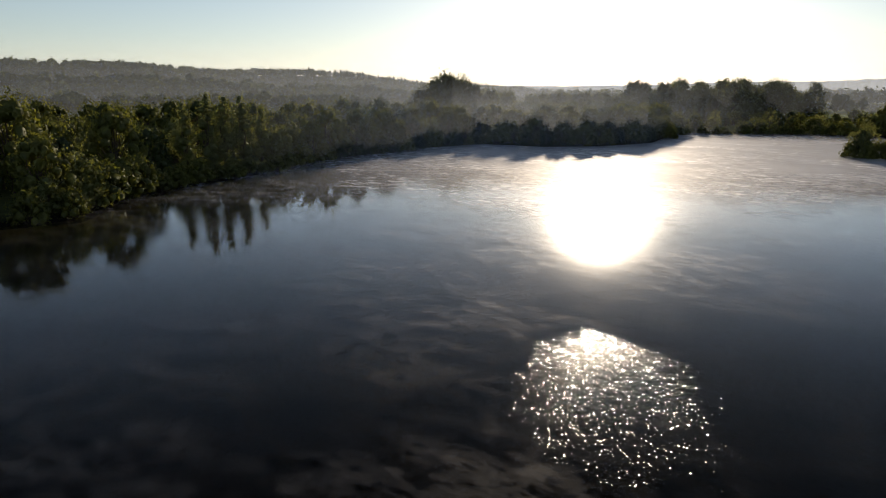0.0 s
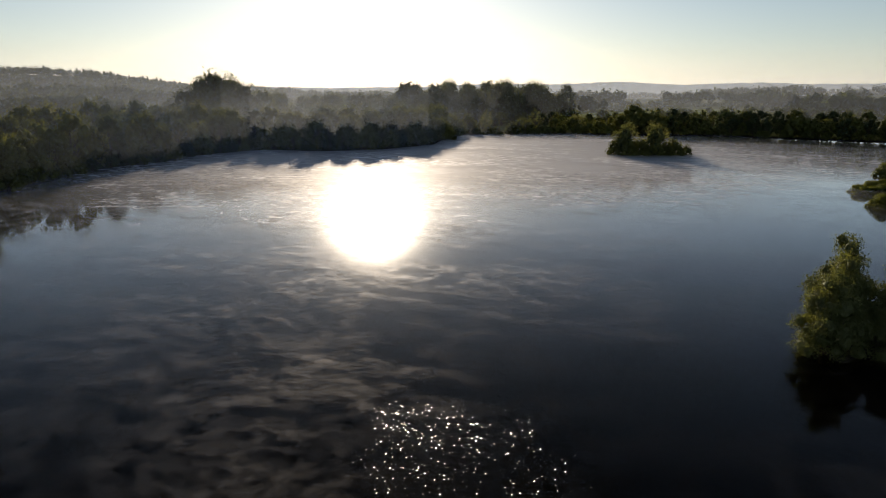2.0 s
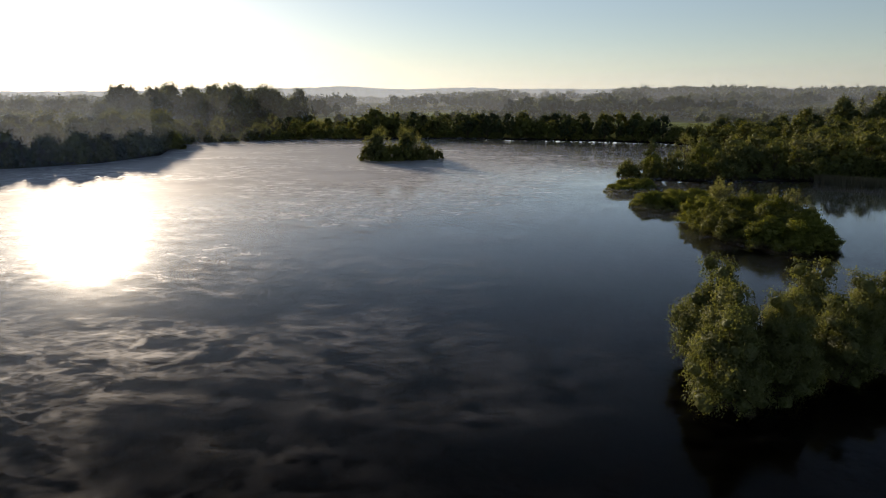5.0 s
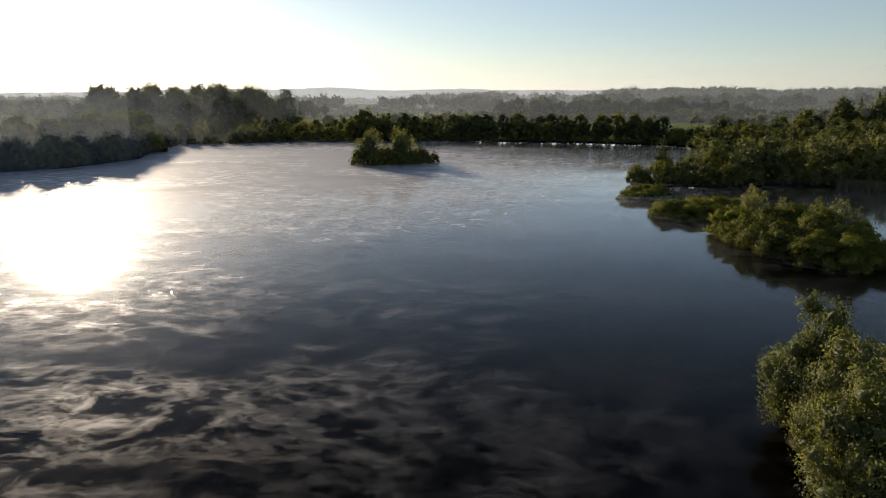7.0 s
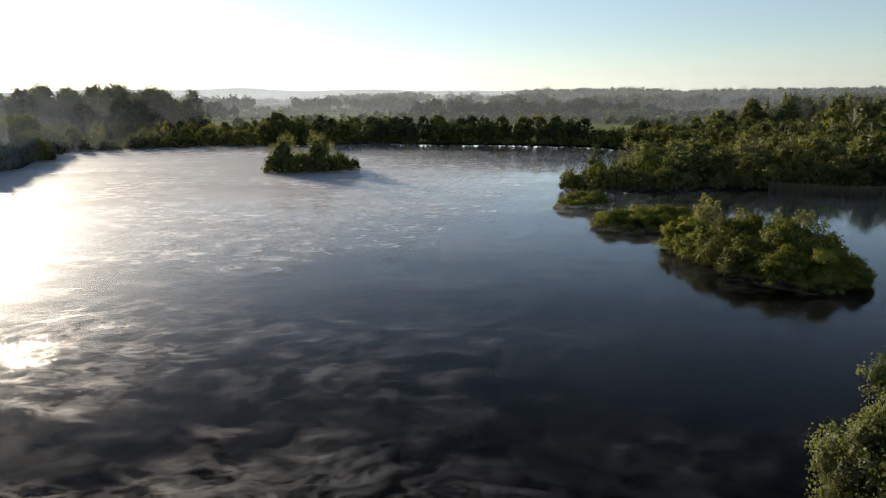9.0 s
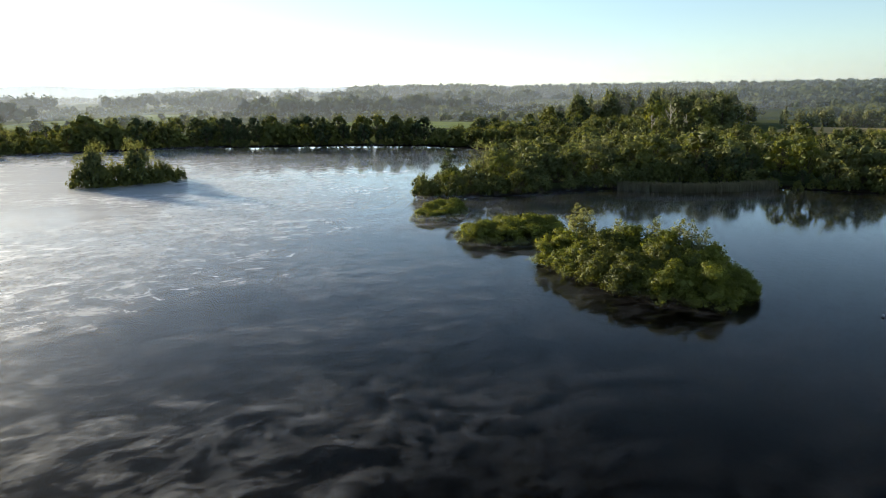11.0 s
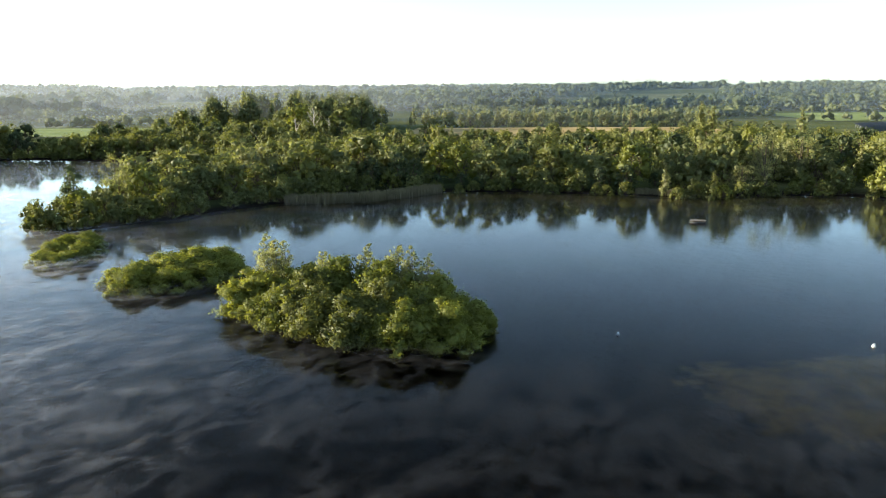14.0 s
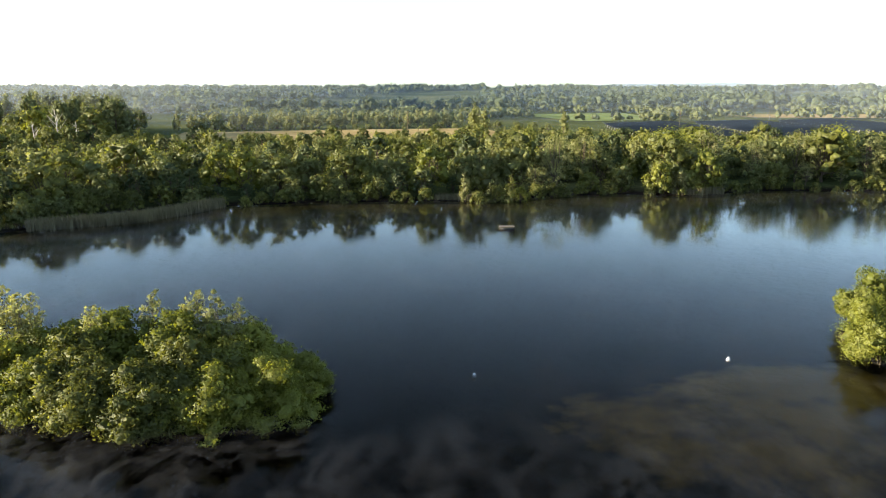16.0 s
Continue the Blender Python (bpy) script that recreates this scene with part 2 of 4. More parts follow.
    ln.new(facet, sharp.inputs["Normal"])
    # wide gloss that spreads the sun's image sideways, standing in for its bloom
    soft = node(ns, "ShaderNodeBsdfGlossy", Roughness=0.15, Anisotropy=0.6, Color=(0.95, 0.97, 1.0, 1))
    along = node(ns, "ShaderNodeCombineXYZ", X=math.sin(radians(SUN_AZ)), Y=math.cos(radians(SUN_AZ)))
    ln.new(along.outputs[0], soft.inputs["Tangent"])
    gloss = node(ns, "ShaderNodeMixShader", Fac=0.12)
    ln.new(sharp.outputs[0], gloss.inputs[1])
    ln.new(soft.outputs[0], gloss.inputs[2])
    clear = node(ns, "ShaderNodeBsdfTransparent", Color=(0.58, 0.48, 0.28, 1))
    fr = node(ns, "ShaderNodeFresnel", IOR=1.12)
    ln.new(bp.outputs[0], fr.inputs["Normal"])
    mix, out = ns.new("ShaderNodeMixShader"), ns.new("ShaderNodeOutputMaterial")
    power, gain = ns.new("ShaderNodeMath"), ns.new("ShaderNodeMath")
    power.operation, gain.operation = "POWER", "MULTIPLY"
    power.inputs[1].default_value, gain.inputs[1].default_value, gain.use_clamp = 1.4, 3.0, True
    ln.new(fr.outputs[0], power.inputs[0])
    ln.new(power.outputs[0], gain.inputs[0])
    ln.new(gain.outputs[0], mix.inputs[0])
    ln.new(clear.outputs[0], mix.inputs[1])
    ln.new(gloss.outputs[0], mix.inputs[2])
    ln.new(mix.outputs[0], out.inputs[0])
    return m


def steam_shader(ns, ln, veil, onward=0.3, colour=(0.9, 0.9, 0.92, 1), billow=None, passed=0.65):
    """White droplets that scatter light both ways and onwards, over clear air."""
    clear = ns.new("ShaderNodeBsdfTransparent")
    back = node(ns, "ShaderNodeBsdfTranslucent", Color=colour)
    front = node(ns, "ShaderNodeBsdfDiffuse", Color=colour)
    glance = node(ns, "ShaderNodeBsdfGlossy", Roughness=0.62, Color=colour)
    white, lit = node(ns, "ShaderNodeMixShader", Fac=passed), node(ns, "ShaderNodeMixShader", Fac=onward)
    mix, out = ns.new("ShaderNodeMixShader"), ns.new("ShaderNodeOutputMaterial")
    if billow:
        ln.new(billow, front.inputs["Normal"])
    ln.new(front.outputs[0], white.inputs[1])
    ln.new(back.outputs[0], white.inputs[2])
    ln.new(white.outputs[0], lit.inputs[1])
    ln.new(glance.outputs[0], lit.inputs[2])
    ln.new(veil, mix.inputs[0])
    ln.new(clear.outputs[0], mix.inputs[1])
    ln.new(lit.outputs[0], mix.inputs[2])
    ln.new(mix.outputs[0], out.inputs[0])


def mist_material(name, seed, most):
    """Wisps of steam: torn white threads in drifting patches, clear air between, thicker over the open north of the lake."""
    m, ns, ln = material(name)
    tc = ns.new("ShaderNodeTexCoord")

    def maths(kind, a, b, c=None):
        n = ns.new("ShaderNodeMath")
        n.operation = kind
        for k, v in enumerate((a, b, c)):
            if isinstance(v, (int, float)):
                n.inputs[k].default_value = v
            elif v is not None:
                ln.new(v, n.inputs[k])
        return n.outputs[0]

    def span(v, a, b, lo=0.0, hi=1.0, soft=True):
        n = ns.new("ShaderNodeMapRange")
        n.interpolation_type = "SMOOTHSTEP" if soft else "LINEAR"
        for key, value in (("From Min", a), ("From Max", b), ("To Min", lo), ("To Max", hi)):
            n.inputs[key].default_value = value
        ln.new(v, n.inputs["Value"])
        return n.outputs[0]

    # slow eddies bend everything finer
    eddy = node(ns, "ShaderNodeTexNoise", Scale=0.09, Detail=3.0)
    ln.new(tc.outputs["Object"], eddy.inputs["Vector"])
    bent = ns.new("ShaderNodeVectorMath")
    bent.operation = "MULTIPLY_ADD"
    bent.inputs[1].default_value = (5, 5, 0)
    ln.new(eddy.outputs["Color"], bent.inputs[0])
    ln.new(tc.outputs["Object"], bent.inputs[2])

    def layer(turned, long, wide, detail, rough, distort=0.0):
        mp = ns.new("ShaderNodeMapping")
        mp.vector_type = "TEXTURE"
        mp.inputs["Location"].default_value = (seed * 13.7, seed * 7.1, seed * 3.3)
        mp.inputs["Rotation"].default_value = (0, 0, radians(turned))
        mp.inputs["Scale"].default_value = (long, wide, 1)
        ln.new(bent.outputs[0], mp.inputs["Vector"])
        n = node(ns, "ShaderNodeTexNoise", Scale=1.0, Detail=detail, Roughness=rough, Distortion=distort)
        ln.new(mp.outputs[0], n.inputs["Vector"])
        return n.outputs["Fac"]

    def away(x, y):
        n = ns.new("ShaderNodeVectorMath")
        n.operation = "DISTANCE"
        n.inputs[1].default_value = (x, y, 0)
        ln.new(tc.outputs["Object"], n.inputs[0])
        return n.outputs["Value"]

    puffs = layer(-64 + 12 * seed, 2.7, 1.8, 8.0, 0.70, 0.4)
    billow = node(ns, "ShaderNodeBump", Strength=1.0, Distance=3.0)
    ln.new(puffs, billow.inputs["Height"])
    # shading normal leant towards the sun by hand, to brighten the flat mist sheets
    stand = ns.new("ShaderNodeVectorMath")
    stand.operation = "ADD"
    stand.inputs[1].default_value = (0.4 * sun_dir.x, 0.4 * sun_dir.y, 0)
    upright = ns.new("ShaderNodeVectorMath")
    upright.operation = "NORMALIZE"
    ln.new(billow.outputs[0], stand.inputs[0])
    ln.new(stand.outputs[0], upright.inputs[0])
    tufts = span(puffs, 0.47, 0.72)
    swirl = maths("ABSOLUTE", maths("SUBTRACT", layer(-70 + 30 * seed, 6.0, 4.2, 6.0, 0.62), 0.5), 0.0)
    threads = span(swirl, 0.0, 0.055, 1.0, 0.0)
    patches = span(layer(-50, 32.0, 18.0, 4.0, 0.6), 0.42, 0.61, 0.06, 1.0)
    banks = span(layer(0, 60, 60, 2.0, 0.5), 0.35, 0.65, 0.55, 1.0)
    north = away(58, 192)
    thick = span(north, 70, 164, 1.0, 0.06)
    shelter = span(away(98, 22), 48, 105, 0.10, 1.0)
    even = span(north, 40, 130, 0.4, 0.0)
    wisps = maths("MULTIPLY", maths("MULTIPLY_ADD", threads, 0.28, tufts), maths("MULTIPLY", patches, banks))
    amount = maths("MULTIPLY", maths("ADD", wisps, even), maths("MULTIPLY", thick, shelter))
    amount = maths("MULTIPLY_ADD", maths("MULTIPLY", threads, patches), 0.013, amount)
    veil = maths("MINIMUM", maths("MULTIPLY", amount, most), 0.8)
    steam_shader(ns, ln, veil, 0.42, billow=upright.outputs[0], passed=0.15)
    return m


def haze_material(name, most, tall, pool=None):
    """Haze put into a bluish translucent sheet, thinning out with height, or gathered round one spot (x, y, reach)."""
    m, ns, ln = material(name)
    tc, xyz = ns.new("ShaderNodeTexCoord"), ns.new("ShaderNodeSeparateXYZ")
    ln.new(tc.outputs["Object"], xyz.inputs[0])
    thin = ns.new("ShaderNodeMapRange")
    thin.interpolation_type = "SMOOTHERSTEP"
    for key, value in (("From Min", 0.0), ("From Max", tall), ("To Min", most), ("To Max", 0.0)):
        thin.inputs[key].default_value = value
    ln.new(xyz.outputs["Z"], thin.inputs["Value"])
    dense = thin.outputs[0]
    if pool:
        far, fade, both = ns.new("ShaderNodeVectorMath"), ns.new("ShaderNodeMapRange"), ns.new("ShaderNodeMath")
        far.operation, both.operation, fade.interpolation_type = "DISTANCE", "MULTIPLY", "SMOOTHSTEP"
        far.inputs[1].default_value = (pool[0], pool[1], 8)
        for key, value in (("From Min", pool[2] * 0.4), ("From Max", pool[2]), ("To Min", 1.0), ("To Max", 0.0)):
            fade.inputs[key].default_value = value
        ln.new(tc.outputs["Object"], far.inputs[0])
        ln.new(far.outputs["Value"], fade.inputs["Value"])
        ln.new(dense, both.inputs[0])
        ln.new(fade.outputs[0], both.inputs[1])
        dense = both.outputs[0]
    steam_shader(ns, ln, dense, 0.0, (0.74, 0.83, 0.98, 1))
    return m


# ---- land and water ----
LAKE = np.array([(-51, 81), (-45, 86), (-45, 102), (-43, 114), (-37.5, 126), (-31, 143), (-27, 157), (-18, 171), (-2.5, 196), (13, 210),
                 (28, 199), (45, 201), (64, 216), (78, 246), (91, 269), (113, 266), (132, 265), (152, 259), (184, 241), (203, 212), (214, 195), (222, 172),
                 (217, 153), (216, 132), (206, 112), (190, 112), (150, 113), (120, 113), (113.5, 107), (119, 101), (125, 95), (132, 90), (139, 84),
                 (147, 75), (152, 61), (151, 43), (146.5, 26), (143.5, 18), (145.5, 2), (144, -8), (139.5, -13), (138.5, -20), (141, -29),
                 (136, -41), (132, -52), (112, -92), (40, -104), (-30, -74), (-60, -22), (-68, 40)], float)
HILLS = np.array([(-180, 16), (-100, 40), (-60, 42), (-32, 42), (-22, 50), (-9, 38), (-1, 18), (10, 5), (25, 5), (40, 9), (55, 16), (70, 20), (90, 20), (105, 21), (120, 20), (140, 15), (180, 16)], float)
MEADOWS = {"dry": [(300, 78), (372, 72), (368, -20), (362, -62), (296, -52)], "field": [(308, 178), (352, 158), (392, 170), (392, 318), (330, 300)],
           "north": [(228, 398), (300, 425), (445, 505), (430, 560), (300, 520), (236, 470)],
           "stubble": [(440, -285), (490, -300), (440, -400), (392, -358)], "crop": [(430, -150), (560, -165), (545, -250), (425, -215)],
           "hill": [(905, 60), (985, 70), (985, 10), (900, 5)]}


SHORE_A, SHORE_U = LAKE.T, (np.roll(LAKE, -1, 0) - LAKE).T


def shore_distance(x, y):
    """Metres outside the lake's shoreline (inside: minus)."""
    x, y = np.asarray(x, float), np.asarray(y, float)
    if x.size == 1:
        px, py = float(x.flat[0]), float(y.flat[0])
        t = np.clip(((px - SHORE_A[0]) * SHORE_U[0] + (py - SHORE_A[1]) * SHORE_U[1]) / (SHORE_U ** 2).sum(0), 0, 1)
        best = np.hypot(px - SHORE_A[0] - t * SHORE_U[0], py - SHORE_A[1] - t * SHORE_U[1]).min()
        with np.errstate(divide="ignore", invalid="ignore"):
            cross = ((SHORE_A[1] > py) != (SHORE_A[1] + SHORE_U[1] > py)) & (px < SHORE_U[0] * (py - SHORE_A[1]) / SHORE_U[1] + SHORE_A[0])
        return np.full(x.shape, -best if cross.sum() % 2 else best)
    best, inside = np.full(x.shape, 1e9), np.zeros(x.shape, bool)
    for (ax, ay), (bx, by) in zip(LAKE, np.roll(LAKE, -1, 0)):
        ux, uy = bx - ax, by - ay
        t = np.clip(((x - ax) * ux + (y - ay) * uy) / (ux * ux + uy * uy), 0, 1)
        best = np.minimum(best, np.hypot(x - ax - t * ux, y - ay - t * uy))
        if ay != by:
            inside ^= ((ay > y) != (by > y)) & (x < ux * (y - ay) / (by - ay) + ax)
    return np.where(inside, -best, best)


def smooth(a, b, v):
    t = np.clip((v - a) / (b - a), 0, 1)
    return t * t * (3 - 2 * t)


def land_height(x, y):
    x, y = np.asarray(x, float), np.asarray(y, float)
    d = shore_distance(x, y)
    wob = 1.2 * np.sin(x * 0.41 + 1.3 * np.sin(y * 0.23)) + 0.9 * np.sin(y * 0.53 + 1.1 * np.sin(x * 0.31))
    e = d + 0.25 * wob
    z = np.where(e > 0, 0.8 * (1 - np.exp(-np.maximum(e, 0) / 3.5)), -1.8 * (1 - np.exp(np.minimum(e, 0) / 7)))
    z = z + np.where(d < 0, 1.55 * np.exp(-((x - 68) ** 2 / 90.0 + (y - 29) ** 2 / 210.0)), 0)
    r, az = np.hypot(x, y), np.degrees(np.arctan2(x, y))
    a = np.interp(az, HILLS[:, 0], HILLS[:, 1])
    roll = np.sin(x * 0.0041 + 1.7) * np.cos(y * 0.0037 + 0.4) + 0.6 * np.sin(x * 0.0093 + y * 0.0071)
    z = z + a * smooth(480, 1250, r) * (1 + 0.16 * roll) + (10 + 4 * roll) * smooth(1700, 3000, r)
    return z


def land_at(x, y):
    return float(land_height(np.array([x]), np.array([y]))[0])


def mesh_from(name, verts, faces, mat):
    me = bpy.data.meshes.new(name)
    me.from_pydata(verts, [], faces)
    me.materials.append(mat)
    return me


def axis_lines(lo, hi, step, far):
    mid = list(np.arange(lo, hi + 0.1, step))
    grow, down, up = step, [], []
    p, q = lo, hi
    while p > -far or q < far:
        grow *= 1.17
        p, q = max(p - grow, -far), min(q + grow, far)
        down.append(p), up.append(q)
    return np.array(sorted(set(down)) + mid + sorted(set(up)))


gx, gy = axis_lines(-80, 250, 2.0, 3400), axis_lines(-112, 290, 2.0, 3400)
GX, GY = np.meshgrid(gx, gy)
GZ = land_height(GX, GY)
cols, rows_n = len(gx), len(gy)
idx = np.arange(cols * rows_n).reshape(rows_n, cols)
quads = np.stack([idx[:-1, :-1], idx[:-1, 1:], idx[1:, 1:], idx[1:, :-1]], -1).reshape(-1, 4)
ground = new("ground", mesh_from("ground", np.stack([GX, GY, GZ], -1).reshape(-1, 3).tolist(), quads.tolist(), ground_material()))
ground.data.shade_smooth()
tagged(ground, "rough grassy valley floor with a silty lake bed and low hills", "ground", kind="structure")


def sheet(name, outline, z, mat):
    bm = bmesh.new()
    f = bm.faces.new([bm.verts.new((x, y, z)) for x, y in outline])
    bmesh.ops.triangulate(bm, faces=[f])
    me = bpy.data.meshes.new(name)
    bm.to_mesh(me)
    bm.free()
    me.materials.append(mat)
    return new(name, me)


big = [(x + 6 * math.copysign(1, x - 60), y + 6 * math.copysign(1, y - 80)) for x, y in ((-74, -110), (235, -110), (235, 282), (-74, 282))]
water = sheet("water", big, 0.0, water_material())
tagged(water, "still dark lake water mirroring the sky and the trees", "lake", kind="structure")
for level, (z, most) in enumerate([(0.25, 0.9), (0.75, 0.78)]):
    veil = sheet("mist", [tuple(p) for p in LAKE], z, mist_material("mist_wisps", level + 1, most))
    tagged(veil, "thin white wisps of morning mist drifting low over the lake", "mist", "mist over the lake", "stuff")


def haze_veil(line, tall, most, pool=None):
    """A translucent sheet along a line, added to imitate haze in the air."""
    verts, faces = [], []
    for x, y in line:
        verts += [(x, y, z) for z in (-1.0, tall * 0.25, tall * 0.5, tall * 0.75, tall)]
    for k in range(len(line) - 1):
        for j in range(4):
            i = k * 5 + j
            faces.append((i, i + 5, i + 6, i + 1))
    ob = new("haze", mesh_from("haze", verts, faces, haze_material("haze_sheet", most, tall, pool)))
    return tagged(ob, "thin pale sheet imitating morning haze in the valley air", "haze", "haze in the valley", "stuff")


def ring(out):
    return [(30 + out * math.sin(radians(a)), 40 + out * math.cos(radians(a))) for a in range(-75, 161, 2)]


HEADLAND = [(-38, 118), (-22, 150), (-8, 178), (10, 200), (35, 196), (60, 208), (76, 238), (96, 262), (140, 262), (180, 246)]
haze_veil(HEADLAND, 26, 0.12, (20, 215, 120))
haze_veil([(x - 6, y + 30) for x, y in HEADLAND], 26, 0.15, (20, 235, 120))
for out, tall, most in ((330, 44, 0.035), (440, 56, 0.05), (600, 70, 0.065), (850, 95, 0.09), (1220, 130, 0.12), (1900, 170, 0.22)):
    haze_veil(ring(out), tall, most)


def draped(name, outline, mat):
    """A field laid over the lie of the land."""
    xs, ys = [p[0] for p in outline], [p[1] for p in outline]
    bm = bmesh.new()
    f = bm.faces.new([bm.verts.new((x, y, 0)) for x, y in outline])
    bmesh.ops.triangulate(bm, faces=[f])
    bmesh.ops.subdivide_edges(bm, edges=bm.edges[:], cuts=7, use_grid_fill=True)
    hs = land_height([v.co.x for v in bm.verts], [v.co.y for v in bm.verts])
    for v, h in zip(bm.verts, hs):
        v.co.z = h + 0.35
    me = bpy.data.meshes.new(name)
    bm.to_mesh(me)
    bm.free()
    me.materials.append(mat)
    return new(name, me)


for key, outline in MEADOWS.items():
    mat, words = {"dry": (MEADOW_DRY, "dry straw-coloured meadow behind the lakeside trees"), "field": (MEADOW_GREEN, "pale mown field beyond the lake"),
                  "north": (MEADOW_GREEN, "sunlit green pasture beyond the far bank"), "stubble": (MEADOW_DRY, "pale stubble field beyond the solar farm"),
                  "crop": (MEADOW_GREEN, "light green crop field on the valley floor"), "hill": (MEADOW_GREEN, "small green pasture on the wooded slope")}[key]
    tagged(draped("meadow", outline, mat), words, "meadow", kind="structure")


# ---- plants: builders ----
def part(name, mesh, parent, label=""):
    ob = new(name, mesh)
    ob.parent = parent
    if label:
        ob["label"] = label
    return ob


def ball(subdivisions):
    bm = bmesh.new()
    bmesh.ops.create_icosphere(bm, subdivisions=subdivisions, radius=1)
    v, f = np.array([p.co[:] for p in bm.verts]), np.array([[p.index for p in q.verts] for q in bm.faces])
    bm.free()
    return v, f


BALLS = {n: ball(n) for n in (1, 2)}


def unit(v):
    return v / (np.linalg.norm(v, axis=1)[:, None] + 1e-9)


def leaf_cloud(rng, lobes, count, leaf, core=0.0, droop=0.0, squash=1.0, quads=False, tufts=9, fine=2):
    """Leaf sprays in tufts over a heap of lobes (x, y, z, radius), round uneven inner masses of foliage if core > 0.
    Gives vertices, faces and the way each vertex faces, so that a tuft takes the light as one soft mass."""
    lobes = np.asarray(lobes, float)
    middle = np.average(lobes[:, :3], axis=0, weights=lobes[:, 3])
    share = lobes[:, 3] ** 2
    which = np.repeat(np.arange(len(lobes)), tufts)
    aim = rng.normal(size=(len(which), 3))
    aim[:, 2] += 0.3
    aim = unit(aim)
    centre = lobes[which, :3] + aim * (lobes[which, 3] * (0.72 + 0.28 * rng.random(len(which))))[:, None] * (1, 1, squash)
    pick = rng.choice(len(which), count, p=share[which] / share[which].sum())
    own = lobes[which[pick]]
    p = centre[pick] + rng.normal(size=(count, 3)) * (own[:, 3] * (0.27 if quads else 0.26))[:, None] * (1, 1, max(0.7, squash * 0.8))
    way = (p - own[:, :3]) / (1, 1, squash)
    far = np.linalg.norm(way, axis=1)
    way /= far[:, None] + 1e-9
    tuft = unit(p - centre[pick] + 0.12 * own[:, 3:4] * way)
    keep = (far > 0.66 * own[:, 3]) & (p[:, 2] > 0.03)
    for n, lobe in enumerate(lobes):
        keep &= ~((np.linalg.norm((p - lobe[:3]) / (1, 1, squash), axis=1) < 0.68 * lobe[3]) & (which[pick] != n))
    p, way, tuft = p[keep], way[keep], tuft[keep]
    n = len(p)
    nor = unit(way + 0.85 * rng.normal(size=(n, 3)))
    nor *= np.where((nor * way).sum(1) < 0, -1, 1)[:, None]
    tip = rng.normal(size=(n, 3))
    tip[:, 2] -= droop
    tip = unit(tip - nor * (tip * nor).sum(1)[:, None])
    side = np.cross(nor, tip)
    size = leaf * (0.6 + 0.8 * rng.random(n))[:, None]
    facing = unit((0.45 if quads else 0.65) * way + 0.65 * tuft + 0.3 * unit(p - middle) + (0.7 if quads else 0.6) * nor)
    facing = unit(facing + nor * np.maximum(0, 0.12 - (facing * nor).sum(1))[:, None])
    if quads:
        bend = nor * size * 0.18
        verts = np.stack([p - side * size * 0.32 + bend, p + tip * size * 0.62, p + side * size * 0.32 + bend, p - tip * size * 0.5], 1).reshape(-1, 3)
        faces, corners = (np.arange(n)[:, None] * 4 + np.arange(4)).tolist(), 4
    else:
        verts = np.stack([p - tip * size * 0.42 - side * size * 0.40, p + tip * size * 0.62, p - tip * size * 0.42 + side * size * 0.40], 1).reshape(-1, 3)
        faces, corners = (np.arange(n)[:, None] * 3 + np.arange(3)).tolist(), 3
    facing = np.repeat(facing, corners, 0)
    if core:
        # lumpy masses deep inside, which close the crown
        bv, bf = BALLS[fine]
        k = len(lobes)
        out = np.repeat(bv[None], k, 0)
        rough = 1 + 0.2 * rng.normal(size=(k, len(bv), 1)).clip(-1.6, 1.6)
        lump = out * rough * (lobes[:, 3] * core * (0.95 if quads else 0.9))[:, None, None] * (1, 1, squash) + lobes[:, None, :3]
        lump[:, :, 2] = np.maximum(lump[:, :, 2], 0.02)
        at = len(verts)
        verts = np.concatenate([verts, lump.reshape(-1, 3)])
        faces += (at + (np.arange(k) * len(bv))[:, None, None] + bf[None]).reshape(-1, 3).tolist()
        facing = np.concatenate([facing, unit((out + 0.55 * rng.normal(size=out.shape)).reshape(-1, 3))])
    return verts, faces, facing


def foliage_mesh(name, verts, faces, facing, mat):
    me = mesh_from(name, verts.tolist(), faces, mat)
    me.shade_smooth()
    me.normals_split_custom_set_from_vertices(facing.tolist())
    return me


def tubes(paths, sides=5):
    """Tapered limbs: each path is a list of (x, y, z, radius)."""
    verts, faces = [], []
    for path in paths:
        path = np.asarray(path, float)
        ring0 = len(verts)
        for n, (x, y, z, r) in enumerate(path):
            a = path[min(n + 1, len(path) - 1), :3] - path[max(n - 1, 0), :3]
            a /= np.linalg.norm(a) + 1e-9
            u = np.cross(a, (0.31, 0.95, 0.05))
            u /= np.linalg.norm(u) + 1e-9
            v = np.cross(a, u)
            for k in range(sides):
                c, s = math.cos(2 * math.pi * k / sides), math.sin(2 * math.pi * k / sides)
                verts.append(tuple(np.array((x, y, z)) + r * (c * u + s * v)))
        for n in range(len(path) - 1):
            for k in range(sides):
                i, j = ring0 + n * sides + k, ring0 + n * sides + (k + 1) % sides
                faces.append((i, j, j + sides, i + sides))
        faces.append(tuple(ring0 + (len(path) - 1) * sides + k for k in range(sides)))
    return verts, faces


